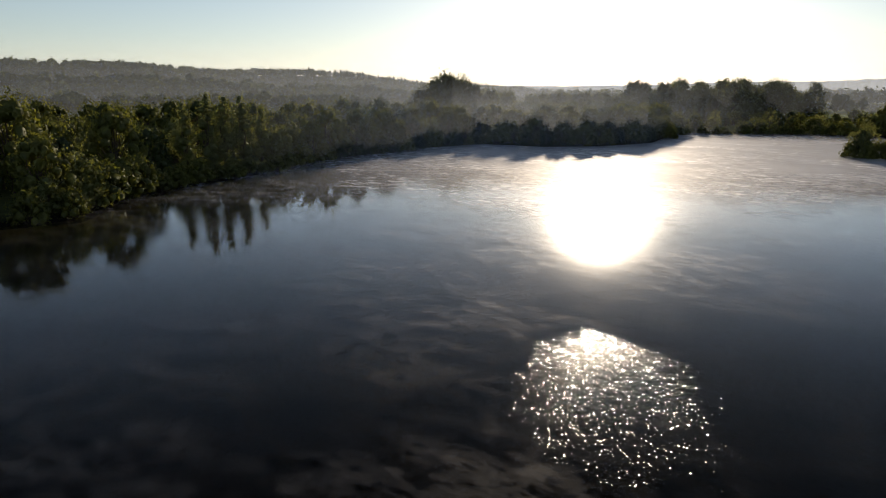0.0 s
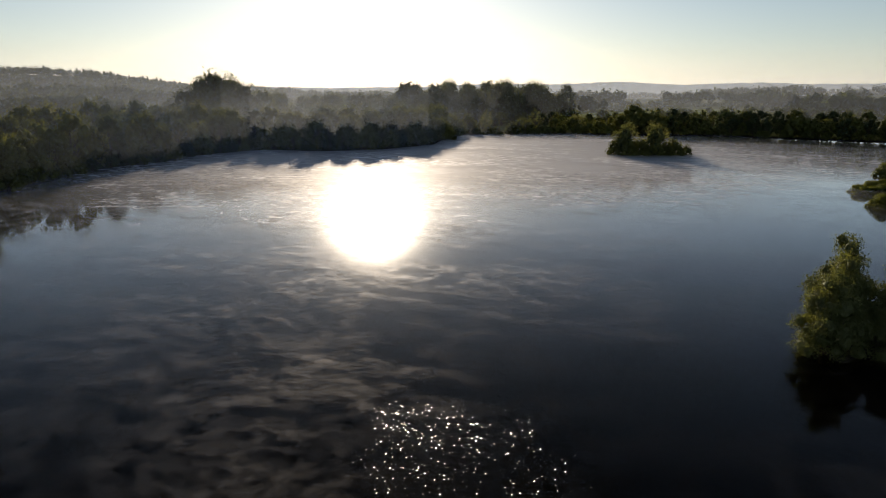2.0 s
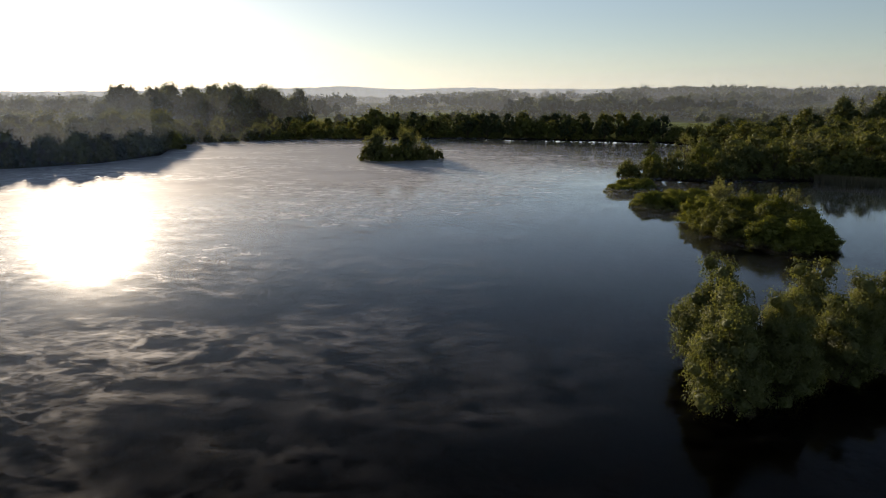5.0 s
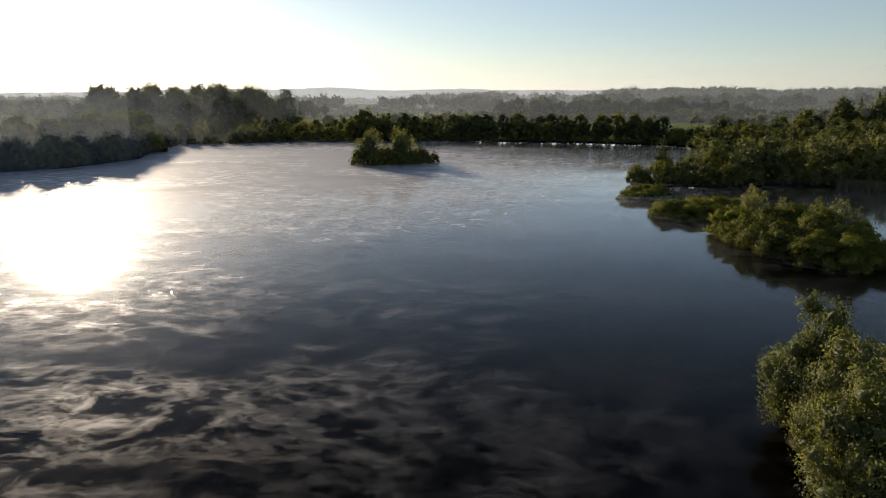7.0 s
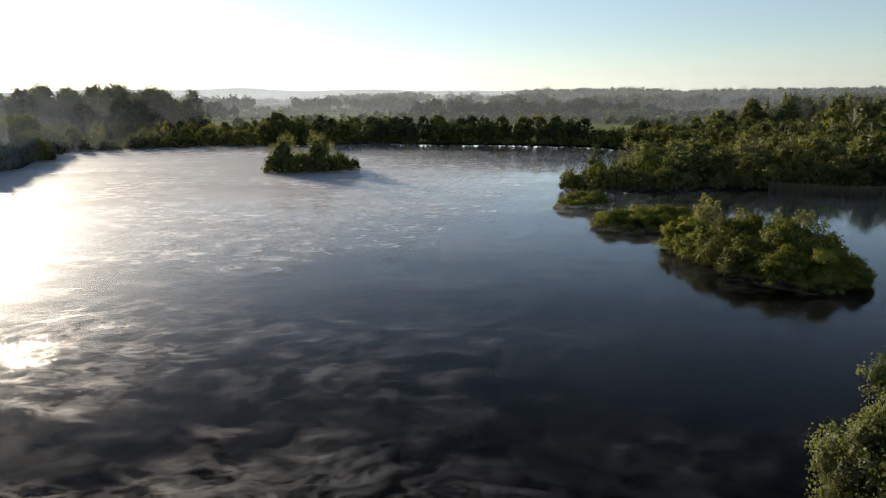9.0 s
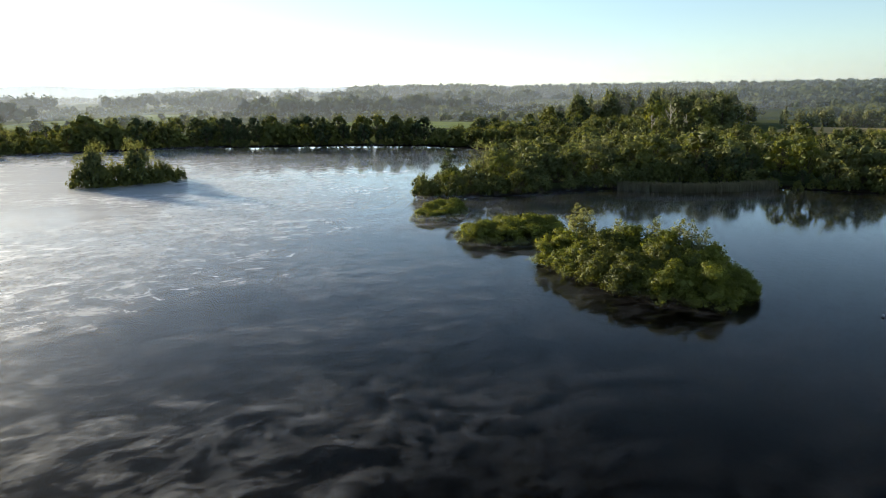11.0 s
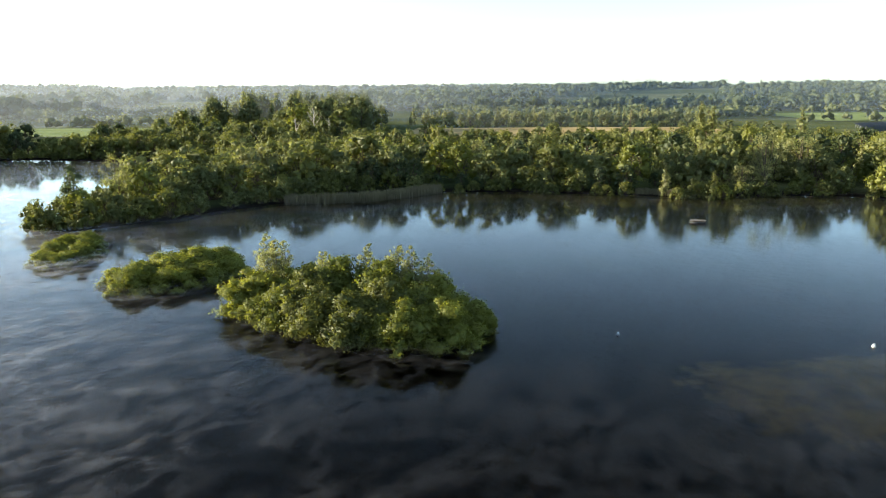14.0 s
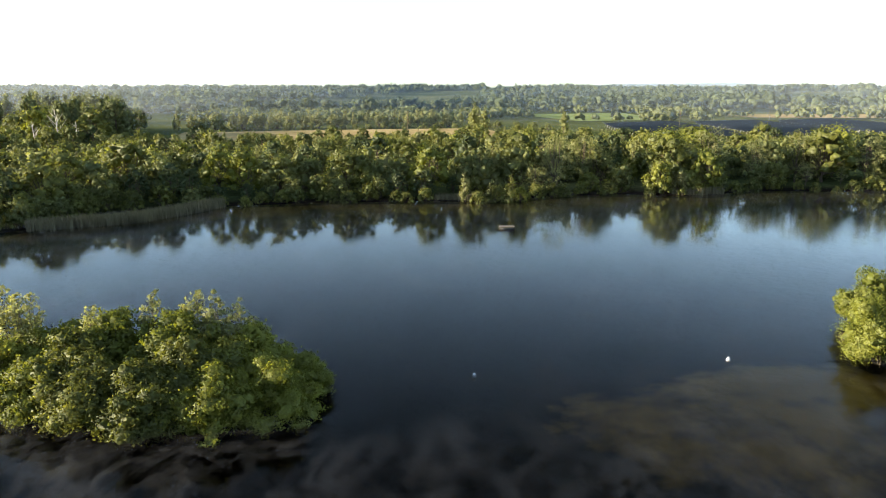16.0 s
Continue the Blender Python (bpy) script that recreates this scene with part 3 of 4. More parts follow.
def limbs(rng, lobes, height, fork, thick, stems=1):
    paths = []
    bases = [(rng.normal() * 0.05 * height * (stems > 1), rng.normal() * 0.05 * height * (stems > 1)) for _ in range(stems)]
    if stems == 1:
        paths.append([(0, 0, -0.4, thick * 1.35), (0.02 * height, 0, fork * 0.5, thick), (0, 0.01 * height, fork, thick * 0.85), (0.01 * height, 0, height * 0.8, thick * 0.25)])
    for n, (x, y, z, r) in enumerate(lobes):
        bx, by = bases[n % stems]
        start = fork * (0.7 + 0.5 * rng.random()) if stems == 1 else -0.3
        start = min(start, z * 0.8)
        mid = ((bx + x) / 2 + rng.normal() * 0.03 * height, (by + y) / 2 + rng.normal() * 0.03 * height, start * 0.45 + z * 0.55)
        paths.append([(bx, by, start, thick * 0.5), (*mid, thick * 0.3), (x, y, z + 0.4 * r, thick * 0.1)])
    return paths


PARK = (0, 0, -60)


def plant(name, label, category, lobes, count, leaf, leaf_mat, rng, height, fork=0.0, thick=0.16, stems=1, core=0.62, droop=0.0, squash=1.0, bark=None, quads=False, tufts=9, apart=False):
    """One plant: an empty at its foot with a trunk and a crown under it."""
    root = new(name)
    paths = limbs(rng, lobes[::6] if height > 20 else lobes, height, fork, thick, stems)
    for name_, some in [("stem", [p]) for p in paths] if apart else [("trunk", paths)]:
        v, f = tubes(some)
        part(name_, mesh_from(name_, v, f, bark or BARK), root)
    part("crown", foliage_mesh("crown", *leaf_cloud(rng, lobes, count, leaf, core, droop, squash, quads, tufts, 2 if quads else 1), leaf_mat), root)
    return tagged(root, label, category)


def broad_lobes(rng, h, w, n, low=0.36):
    out = [(0, 0, h * 0.80, w * 0.30)]
    for k in range(n):
        a, t = 2.4 * k + rng.random() * 0.8, (k + 0.5) / n
        z = h * (low + (0.88 - low) * t)
        ring = w * 0.5 * math.sin(math.pi * min(0.96, 0.28 + 0.64 * t)) * (0.65 + 0.3 * rng.random())
        out.append((ring * math.cos(a), ring * math.sin(a), z, w * (0.15 + 0.08 * rng.random()) * (1.1 - 0.35 * t)))
    return out


def bush_lobes(rng, h, w, n):
    out = [(0, 0, h * 0.62, min(h * 0.36, w * 0.33))]
    for k in range(n):
        a, t = 2.4 * k + rng.random(), (k + 0.5) / n
        r = (0.15 + 0.10 * rng.random()) * min(h, w * 0.8)
        ring = max(0.0, w * 0.5 - r) * (1.0 - 0.75 * t * t)
        out.append((ring * math.cos(a), ring * math.sin(a), max(r * 0.75, h * (0.16 + 0.72 * t) - 0.3 * r), r))
    return out


def wild_lobes(rng, h, w, n):
    """Many small lobes heaped unevenly, a few of them standing clear."""
    out = [(0, 0, h * 0.5, min(h, w) * 0.24)]
    for _ in range(n):
        a, q = rng.random() * 6.283, rng.random() ** 0.6
        top = h * (1 - 0.45 * q * q) * (0.72 + 0.3 * rng.random())
        r = min(h, w) * (0.08 + 0.10 * rng.random())
        ring = (w * 0.5 - r) * q
        out.append((ring * math.cos(a), ring * math.sin(a), max(r * 0.7, top * (0.25 + 0.75 * rng.random() ** 0.6) - 0.7 * r), r))
    return out


def column_lobes(rng, h, w, n):
    out = []
    for k in range(n):
        t = (k + 0.5) / n
        r = w * (0.24 + 0.1 * rng.random()) * (0.75 + 0.6 * math.sin(math.pi * min(1, t + 0.1)))
        a = rng.random() * 6.28
        off = w * 0.2 * (1 - t * 0.7)
        out.append((off * math.cos(a), off * math.sin(a), h * (0.14 + 0.80 * t), r * (1 - 0.35 * t)))
    return out


RNG = np.random.default_rng(11)
T = {}          # the first of each kind, placed further down


def kinds(key, count, make):
    T[key] = [make(n) for n in range(count)]


# front: trees that line the water; back: the same kinds further inland, with coarser foliage
for lod, lush, size in (("", 1.0, 0.84), ("_back", 0.36, 1.3)):
    kinds("oak" + lod, 3, lambda n: plant(("oak_tree", "elm_tree", "beech_tree")[n], "full-crowned green " + ("oak", "elm", "beech")[n] + " near the lake shore", "tree", broad_lobes(RNG, 10, 8.5, 30, 0.22), int(2244 * lush), 0.36 * size, LEAF_BROAD, RNG, 10, 2.0, 0.22))
    kinds("dark" + lod, 2, lambda n: plant("alder_tree", "dense dark green alder standing in the lakeside wood", "tree", broad_lobes(RNG, 10, 7.0, 27, 0.16), int(2040 * lush), 0.34 * size, LEAF_DARK, RNG, 10, 1.6, 0.2))
    kinds("willow" + lod, 3, lambda n: plant("willow_tree", "rounded grey-green willow with several low stems", "tree", wild_lobes(RNG, 8, 8.0, 44), int(2244 * lush), 0.33 * size, LEAF_WILLOW, RNG, 8, stems=3, thick=0.14, droop=0.7))
    kinds("pale" + lod, 2, lambda n: plant("willow_tree", "pale silvery-green willow among darker bushes", "tree", wild_lobes(RNG, 7.5, 6.5, 38), int(2040 * lush), 0.29 * size, LEAF_PALE, RNG, 7.5, stems=3, thick=0.12, droop=0.5))
    kinds("bush" + lod, 3, lambda n: plant("bush", "low leafy green bush at the water's edge", "bush", bush_lobes(RNG, 3.6, 5.0, 22), int(1292 * lush), 0.24 * size, LEAF_BROAD, RNG, 3.6, stems=3, thick=0.07))
    kinds("poplar" + lod, 2, lambda n: plant("poplar_tree", "tall narrow poplar with a fluttering pale crown", "tree", column_lobes(RNG, 14, 5.0, 18), int(2449 * lush), 0.36 * size, LEAF_WILLOW, RNG, 14, 2.5, 0.24))
    kinds("young" + lod, 2, lambda n: plant("birch_tree", "slim young birch with a light yellow-green crown", "tree", column_lobes(RNG, 8, 3.0, 12), int(1224 * lush), 0.26 * size, LEAF_PALE, RNG, 8, 1.2, 0.11))
    kinds("bright" + lod, 2, lambda n: plant("sycamore_tree", "sunlit yellow-green sycamore at the edge of the wood", "tree", broad_lobes(RNG, 9, 7.0, 28, 0.18), int(2040 * lush), 0.33 * size, LEAF_BRIGHT, RNG, 9, 1.5, 0.18))
    kinds("airy" + lod, 2, lambda n: plant("ash_tree", "open feathery ash with limbs showing through its crown", "tree", broad_lobes(RNG, 8, 5.5, 15, 0.3), int(1769 * lush), 0.24 * size, LEAF_PALE, RNG, 8, 1.5, 0.12, core=0.0, tufts=7))
kinds("tall", 3, lambda n: plant(("tall_poplar", "tall_oak", "tall_lime")[n], "very tall round-headed dark tree standing in a wood", "tree", broad_lobes(RNG, 22, 14, 52, 0.14), 3400, 0.62, LEAF_TALL, RNG, 22, 3.5, 0.42, tufts=12))
kinds("islet", 3, lambda n: plant("islet_willow", "bushy yellow-green willow crowding a small islet", "bush", wild_lobes(RNG, 4.5, 6.0, 46), 24000, 0.15, LEAF_BRIGHT if n else LEAF_BROAD, RNG, 4.5, stems=4, thick=0.09, droop=0.3, quads=True, tufts=12, core=0.6, apart=True))
kinds("shrub", 3, lambda n: plant("islet_shrub", "low rounded bright green shrub on a tiny islet", "bush", bush_lobes(RNG, 2.2, 3.6, 15), 8000, 0.12, LEAF_BRIGHT, RNG, 2.2, stems=4, thick=0.04, quads=True, tufts=12, core=0.62))
kinds("near", 2, lambda n: plant("goat_willow", "tall many-stemmed willow with small olive leaves rising from the water", "tree", wild_lobes(RNG, 7, 6.6, 48) + [(0.8, 0.5, 6.4, 0.75), (-0.9, -0.4, 6.2, 0.8)], 26000, 0.15, LEAF_WILLOW, RNG, 7, stems=5, thick=0.12, droop=0.5, quads=True, tufts=16, core=0.6, apart=True))
kinds("sallow", 2, lambda n: plant("sallow", "rounded sunlit yellow-green sallow growing out of the shallows", "tree", wild_lobes(RNG, 5, 5.4, 44), 20000, 0.14, LEAF_BRIGHT, RNG, 5, stems=5, thick=0.1, droop=0.4, quads=True, tufts=10, core=0.6, apart=True))
kinds("sprig", 2, lambda n: plant("sapling", "thin airy sapling with sparse pale leaves", "tree", column_lobes(RNG, 5, 2.0, 10), 2200, 0.15, LEAF_PALE, RNG, 5, 0.5, 0.05, core=0.0, quads=True, tufts=8, apart=True))
kinds("tier", 1, lambda n: plant("tiered_tree", "dark tree with separate leafy tiers above the bushes", "tree", [(0, 0, 6.4, 0.75), (0.8, 0.2, 5.6, 0.8), (-0.8, 0.3, 4.9, 0.8), (0.5, -0.7, 4.3, 0.95), (-0.6, -0.3, 3.6, 0.9), (1.0, 0.5, 3.3, 1.0), (0, 0, 2.2, 1.3)], 2600, 0.24, LEAF_DARK, RNG, 7, 1.5, 0.14, core=0.5, squash=0.6))
kinds("spruce", 2, lambda n: plant("young_conifer", "small pointed conifer beside the lake", "tree", [(0.15 * math.cos(k * 2.4), 0.15 * math.sin(k * 2.4), 0.5 + 0.42 * k, 1.5 * (1 - k / 11.5)) for k in range(11)], 1900, 0.22, LEAF_BROAD if n else LEAF_BRIGHT, RNG, 5.2, 0.4, 0.09, core=0.5, squash=0.7, droop=0.8))

USED = set()


def place(key, x, y, height, rng, wide=1.0, group="", label=""):
    """Stand one plant of a kind at (x, y), grown to that height."""
    back = key + "_back" in T and (y > 275 or float(shore_distance(np.array([x]), np.array([y]))[0]) > 20)
    family = T[key + "_back" if back else key]
    first = family[int(rng.integers(len(family)))]
    base = {"oak": 10, "dark": 10, "willow": 8, "pale": 7.5, "bush": 3.6, "poplar": 14, "young": 8, "bright": 9, "islet": 4.5, "tall": 22, "shrub": 2.2, "near": 7, "sallow": 5, "sprig": 5, "airy": 8, "tier": 7, "spruce": 5.2}[key]
    s = height / base
    w = s * wide
    m = Matrix.Translation((x, y, max(land_at(x, y), -0.3) - 0.1)) @ Matrix.Rotation(rng.random() * 6.283, 4, "Z") @ Matrix.Diagonal((w, w, s, 1))
    if first.name not in USED:
        USED.add(first.name)
        first.matrix_basis = m
        ob = first
    else:
        keep = first.matrix_basis.copy()
        first.matrix_basis = Matrix.Identity(4)
        ob = copy_thing(first, m)
        first.matrix_basis = keep
    return tagged(ob, label, group=group)


def inside(outline, x, y):
    hit = False
    for (ax, ay), (bx, by) in zip(outline, outline[1:] + outline[:1]):
        if (ay > y) != (by > y) and x < (bx - ax) * (y - ay) / (by - ay) + ax:
            hit = not hit
    return hit


def row(keys, line, step, inland, heights, group, seed, wide=1.0, jitter=0.35):
    """Plants along a line, set back by inland metres (to its left), at uneven steps."""
    rng = np.random.default_rng(seed)
    for (ax, ay), (bx, by) in zip(line, line[1:]):
        length = math.hypot(bx - ax, by - ay)
        nx, ny = -(by - ay) / length, (bx - ax) / length
        for k in range(max(1, round(length / step))):
            t = (k + 0.5 + jitter * (rng.random() - 0.5) * 2) / max(1, round(length / step))
            off = inland + step * jitter * rng.normal() * 0.6
            x, y = ax + (bx - ax) * t + nx * off, ay + (by - ay) * t + ny * off
            place(keys[int(rng.integers(len(keys)))], x, y, heights[0] + (heights[1] - heights[0]) * rng.random(), rng, wide * (0.85 + 0.3 * rng.random()), group)


def wood(keys, outline, step, heights, group, seed, wide=1.0, shy=3.0):
    """Plants over an area on a jittered lattice, keeping off the water and the meadows."""
    rng = np.random.default_rng(seed)
    xs, ys = [p[0] for p in outline], [p[1] for p in outline]
    n = 0
    for y in np.arange(min(ys), max(ys), step * 0.87):
        n += 1
        for x in np.arange(min(xs) + (n % 2) * step / 2, max(xs), step):
            px, py = x + rng.normal() * 0.27 * step, y + rng.normal() * 0.27 * step
            grow = rng.random()
            k = keys[int(rng.integers(len(keys)))]
            if not inside(outline, px, py) or any(inside(m, px, py) for m in MEADOWS.values()):
                continue
            if float(shore_distance(np.array([px]), np.array([py]))[0]) < shy:
                continue
            place(k, px, py, heights[0] + (heights[1] - heights[0]) * grow, rng, wide * (0.85 + 0.3 * rng.random()), group)

# ---- west bank ----
WEST = [(-56, 66), (-51, 81), (-45, 87), (-45, 102), (-43, 114), (-37.5, 126), (-31, 143), (-27, 157), (-18, 171), (-2.5, 196), (13, 210)]
row(["bush", "willow", "bush"], WEST[:5], 3.6, 1.0, (3.5, 6.5), "west bank", 1)
row(["bush", "bush", "willow"], WEST[3:7], 3.6, 0.8, (2.8, 4.6), "west bank", 2)
row(["bush", "dark"], WEST[6:], 4.0, 0.6, (3.0, 5.0), "west bank", 30)
row(["willow", "dark", "oak"], WEST[6:], 6.0, 5.0, (7.5, 12), "west bank", 3, 0.85)
rng = np.random.default_rng(9)
for x, y, h, k in ((-50, 90, 10.0, "oak"), (-48.5, 96.5, 9.2, "willow"), (-57, 84, 11.0, "dark"), (-62, 104, 14.6, "oak"), (-72, 96, 14.4, "oak"), (-51, 113.5, 12.8, "oak"), (-49, 121, 9.5, "dark"), (-56, 121, 11.0, "willow"), (-54, 104, 9.0, "dark"), (-66, 112, 11.5, "dark"), (-60, 93, 9.0, "dark"), (-80, 108, 13.0, "oak")):
    place(k, x, y, h, rng, 0.85, "west bank")
wood(["oak", "dark", "willow", "oak"], [(-60, 66), (-66, 98), (-60, 126), (-50, 145), (-44, 163), (-33, 180), (-14, 206), (2, 224), (-30, 260), (-95, 230), (-120, 120), (-100, 60)], 9.5, (8, 13.5), "west bank", 4, 0.9, 9)
rng = np.random.default_rng(5)
for x, y, h in ((-43, 134, 15.4), (-40.5, 137, 14.8), (-38, 140, 15.0), (-35, 143, 12.5), (-46, 131, 13.6)):
    place("poplar", x, y, h, rng, 1.0, "west bank")
row(["dark", "oak", "bush"], [(13, 212), (28, 201), (45, 203), (64, 218), (78, 248), (90, 268)], 4.4, 1.5, (5, 8), "headland", 6)
row(["dark", "oak"], [(13, 212), (28, 201), (45, 203), (64, 218), (78, 248)], 5.5, 7.0, (9, 12), "headland", 31)
wood(["dark", "oak", "dark"], [(0, 222), (28, 212), (60, 224), (84, 262), (90, 300), (40, 330), (-30, 300)], 9.5, (9, 12), "headland", 7)
for x, y, h in ((3, 281, 24.0), (-1, 283, 21.5), (8, 279, 22.0), (13, 276, 19.5), (19, 272, 17.5), (-7, 278, 17.5), (25, 268, 15)):
    place("tall", x, y, h, rng, 0.95, "big trees behind the headland")

# ---- north bank ----
NORTH = [(84, 258), (91, 270), (113, 267), (132, 266), (152, 260), (184, 242), (203, 213), (214, 196), (223, 172), (218, 153), (217, 132), (206, 111)]
row(["bush", "dark", "bush", "oak"], NORTH[:5], 4.6, 1.6, (3, 7), "north bank", 8)
row(["bush"], NORTH, 4.0, 0.7, (1.8, 3.0), "north bank", 41, 1.3)
row(["airy", "oak", "bush"], NORTH[:5], 9.0, 10.0, (5, 9), "north bank", 32)
row(["oak", "dark", "bush"], NORTH[4:9], 4.2, 2.0, (5, 8.5), "north bank", 9)
row(["oak", "dark", "willow"], NORTH[4:9], 5.0, 8.0, (9, 11.5), "north bank", 10)
row(["bush", "oak", "bush"], NORTH[8:], 4.8, 2.5, (4, 7), "north bank", 11)
row(["oak", "willow"], NORTH[9:], 6.0, 9.0, (6, 8), "north bank", 33)
wood(["oak", "dark", "willow"], [(228, 165), (304, 172), (306, 84), (224, 100), (222, 130)], 9.5, (5, 8.5), "north bank", 12)
wood(["tall"], [(120, 380), (150, 372), (230, 430), (228, 470), (150, 460), (100, 420)], 11.5, (14, 25), "tall wood beyond the north bank", 13, 0.95)
wood(["tall"], [(20, 372), (120, 378), (100, 440), (30, 430)], 13, (13, 17), "tall wood beyond the north bank", 14)
wood(["oak", "bush", "dark"], [(92, 278), (150, 270), (230, 250), (260, 300), (240, 360), (110, 345)], 15.0, (4, 8), "hedges behind the north bank", 34)

# ---- peninsula ----
row(["bush", "bush", "willow"], [(147, 76), (139, 84.5), (132, 90.5), (125, 95.5), (119, 101.5), (114, 107)], 3.2, -1.0, (2.8, 4.2), "peninsula", 15)
row(["willow", "bright", "oak"], [(146, 87), (136, 95), (127, 101), (119, 106)], 4.2, 0.0, (4.6, 6.6), "peninsula", 16)
row(["bush", "willow"], [(118, 112), (150, 111.5), (190, 111), (206, 112)], 4.6, -2.0, (2.8, 4.2), "peninsula", 35)
wood(["willow", "willow", "pale", "oak"], [(140, 90), (150, 80), (158, 64), (186, 70), (200, 104), (150, 108), (134, 106)], 7.0, (6.0, 9.3), "peninsula", 17, 1.05, 3)
row(["bush", "willow", "bush"], [(152.5, 59), (147.5, 75), (141, 85)], 3.6, -1.8, (2.8, 4.2), "peninsula", 39)
row(["willow", "dark", "willow"], [(152.5, 59), (147.5, 75), (141, 85)], 4.6, -5.5, (5, 7.5), "peninsula", 40)
place("tier", 121.5, 106.5, 7.2, rng, 0.9, "peninsula")
place("airy", 130, 104.5, 8.0, rng, 0.75, "peninsula")
place("bush", 115.5, 107.5, 3.4, rng, 1.0, "peninsula")

# ---- east bank ----
EAST = [(152, 61), (151, 43), (146.5, 26), (143.5, 18), (145.5, 2), (144, -8), (139.5, -13), (138.5, -20), (141, -29), (136, -41), (132, -52), (126, -66)]
SPIT = EAST[2:4]
row(["bush", "willow", "dark"], EAST[:3], 3.8, 2.2, (2.8, 5), "east bank", 18)
row(["bush"], EAST[:3], 3.0, 0.2, (1.8, 3.0), "east bank", 37)
row(["willow", "oak", "bright"], EAST[:4], 5.0, 8.5, (6.5, 9.0), "east bank", 20)
row(["dark", "bush"], SPIT, 4.0, 5.5, (3.0, 4.5), "east bank", 38)
row(["bush", "willow", "airy"], EAST[3:], 5.0, 2.6, (3.0, 5.5), "east bank", 19)
row(["bush"], EAST[3:], 3.2, 0.1, (1.6, 2.8), "east bank", 36)
row(["airy", "oak", "pale", "willow", "airy"], EAST[3:], 5.0, 7.5, (8.0, 10.3), "east bank", 21)
row(["willow", "oak", "bright", "dark"], EAST[3:], 6.0, 14.0, (8.5, 10.3), "east bank", 22)
place("bright", 142.0, -11.5, 5.6, rng, 1.0, "east bank")
place("bright", 141.0, -20, 7.2, rng, 0.95, "east bank")
place("pale", 140.8, -14.6, 5.0, rng, 0.9, "east bank")
for x, y, h, k in ((142.2, 15.4, 5.2, "spruce"), (142.9, 18.6, 3.8, "spruce"), (144.2, 22.4, 5.2, "young"), (143.0, 20.6, 2.4, "bush"), (142.0, 13.8, 3.0, "bright")):
    place(k, x, y, h, rng, 1.0, "small trees on the spit")
wood(["willow", "oak", "pale", "dark", "bright", "bush", "young"], [(160, 72), (225, 96), (225, -84), (176, -104), (150, -90), (150, -20), (160, 20)], 8.2, (4.2, 8.0), "scrub behind the east bank", 23, 1.0, 9)
wood(["willow", "oak", "pale", "dark", "bush", "young"], [(225, 96), (240, 100), (300, 82), (298, -60), (232, -86), (225, -84)], 8.6, (3.0, 5.6), "scrub behind the east bank", 28, 1.15, 9)
wood(["tall", "poplar", "tall"], [(312, 92), (400, 100), (410, 168), (330, 176)], 12.0, (12, 19), "tall wood behind the peninsula", 24, 0.95)
wood(["oak", "willow", "dark", "bright"], [(300, 88), (318, 84), (420, 92), (440, 130), (430, 190), (330, 196), (304, 176)], 13.0, (7, 13), "tall wood behind the peninsula", 42)
row(["young", "pale", "young"], [(384, 78), (386, 20), (380, -40), (372, -70)], 6.0, 6.0, (7, 10), "plantation beyond the meadow", 25)
row(["young", "young", "pale"], [(384, 78), (386, 20), (380, -40), (372, -70)], 6.0, 14.0, (8, 11), "plantation beyond the meadow", 26)
row(["bush", "bush"], [(378, 72), (372, 0), (366, -62), (340, -90)], 6.0, 2.0, (2.5, 4.5), "plantation beyond the meadow", 27)
for x, y, h in ((322, -44, 13.0), (326, -50, 11.0), (292, -70, 10)):
    place("poplar", x, y, h, rng, 1.2, "tall trees by the meadow")

# ---- islets ----
rng = np.random.default_rng(40)


def islet(x, y, length, width, turned, high):
    """A low bank of mud and roots just clear of the water."""
    bm = bmesh.new()
    bmesh.ops.create_icosphere(bm, subdivisions=4, radius=1)
    for v in bm.verts:
        a = math.atan2(v.co.y, v.co.x)
        f = 1 + 0.10 * math.sin(3 * a + x) + 0.07 * math.sin(7 * a + y) + 0.09 * noise.noise(v.co * 4 + Vector((x, y, 0)))
        v.co = Vector((v.co.x * length / 2 * f, v.co.y * width / 2 * f, v.co.z * (high if v.co.z > 0 else 1.6) + 0.12 * noise.noise(v.co * 7 + Vector((y, x, 0)))))
    me = bpy.data.meshes.new("islet")
    bm.to_mesh(me)
    bm.free()
    me.materials.append(MUD)
    ob = new("islet", me)
    ob.matrix_world = pose(x, y, 0, 0, 0, turned)
    return tagged(ob, "low muddy islet with matted roots in the lake", "islet", "islets", "structure")


islet(79.2, 63.8, 17.5, 6.5, 64, 0.3)
islet(93, 81.5, 9.5, 6.4, -38, 0.35)
islet(103.8, 97.2, 10, 4.6, -8, 0.3)
islet(105, 164.5, 17, 5.5, -22, 0.3)
islet(37, 43, 8, 4, 40, 0.2)
islet(45.5, 40, 8, 4, -50, 0.2)
islet(73.5, 18.2, 7, 3.4, -42, 0.2)
for x, y, h, w in ((82.6, 72.0, 3.9, 1.0), (79.6, 69.6, 3.7, 0.95), (77.4, 66.4, 4.1, 0.95), (75.8, 63.2, 4.2, 0.95), (74.4, 60.2, 4.1, 0.9), (75.0, 57.2, 3.6, 0.95), (77.6, 55.9, 3.2, 0.95),
                   (84.0, 69.0, 4.6, 0.95), (82.0, 65.6, 4.9, 0.95), (80.4, 62.0, 5.0, 0.95), (79.0, 58.8, 4.8, 0.95), (80.0, 67.2, 4.8, 0.9), (78.2, 61.2, 4.9, 0.9)):
    place("islet", x, y, h, rng, w * 1.2, "bushes on the large islet")
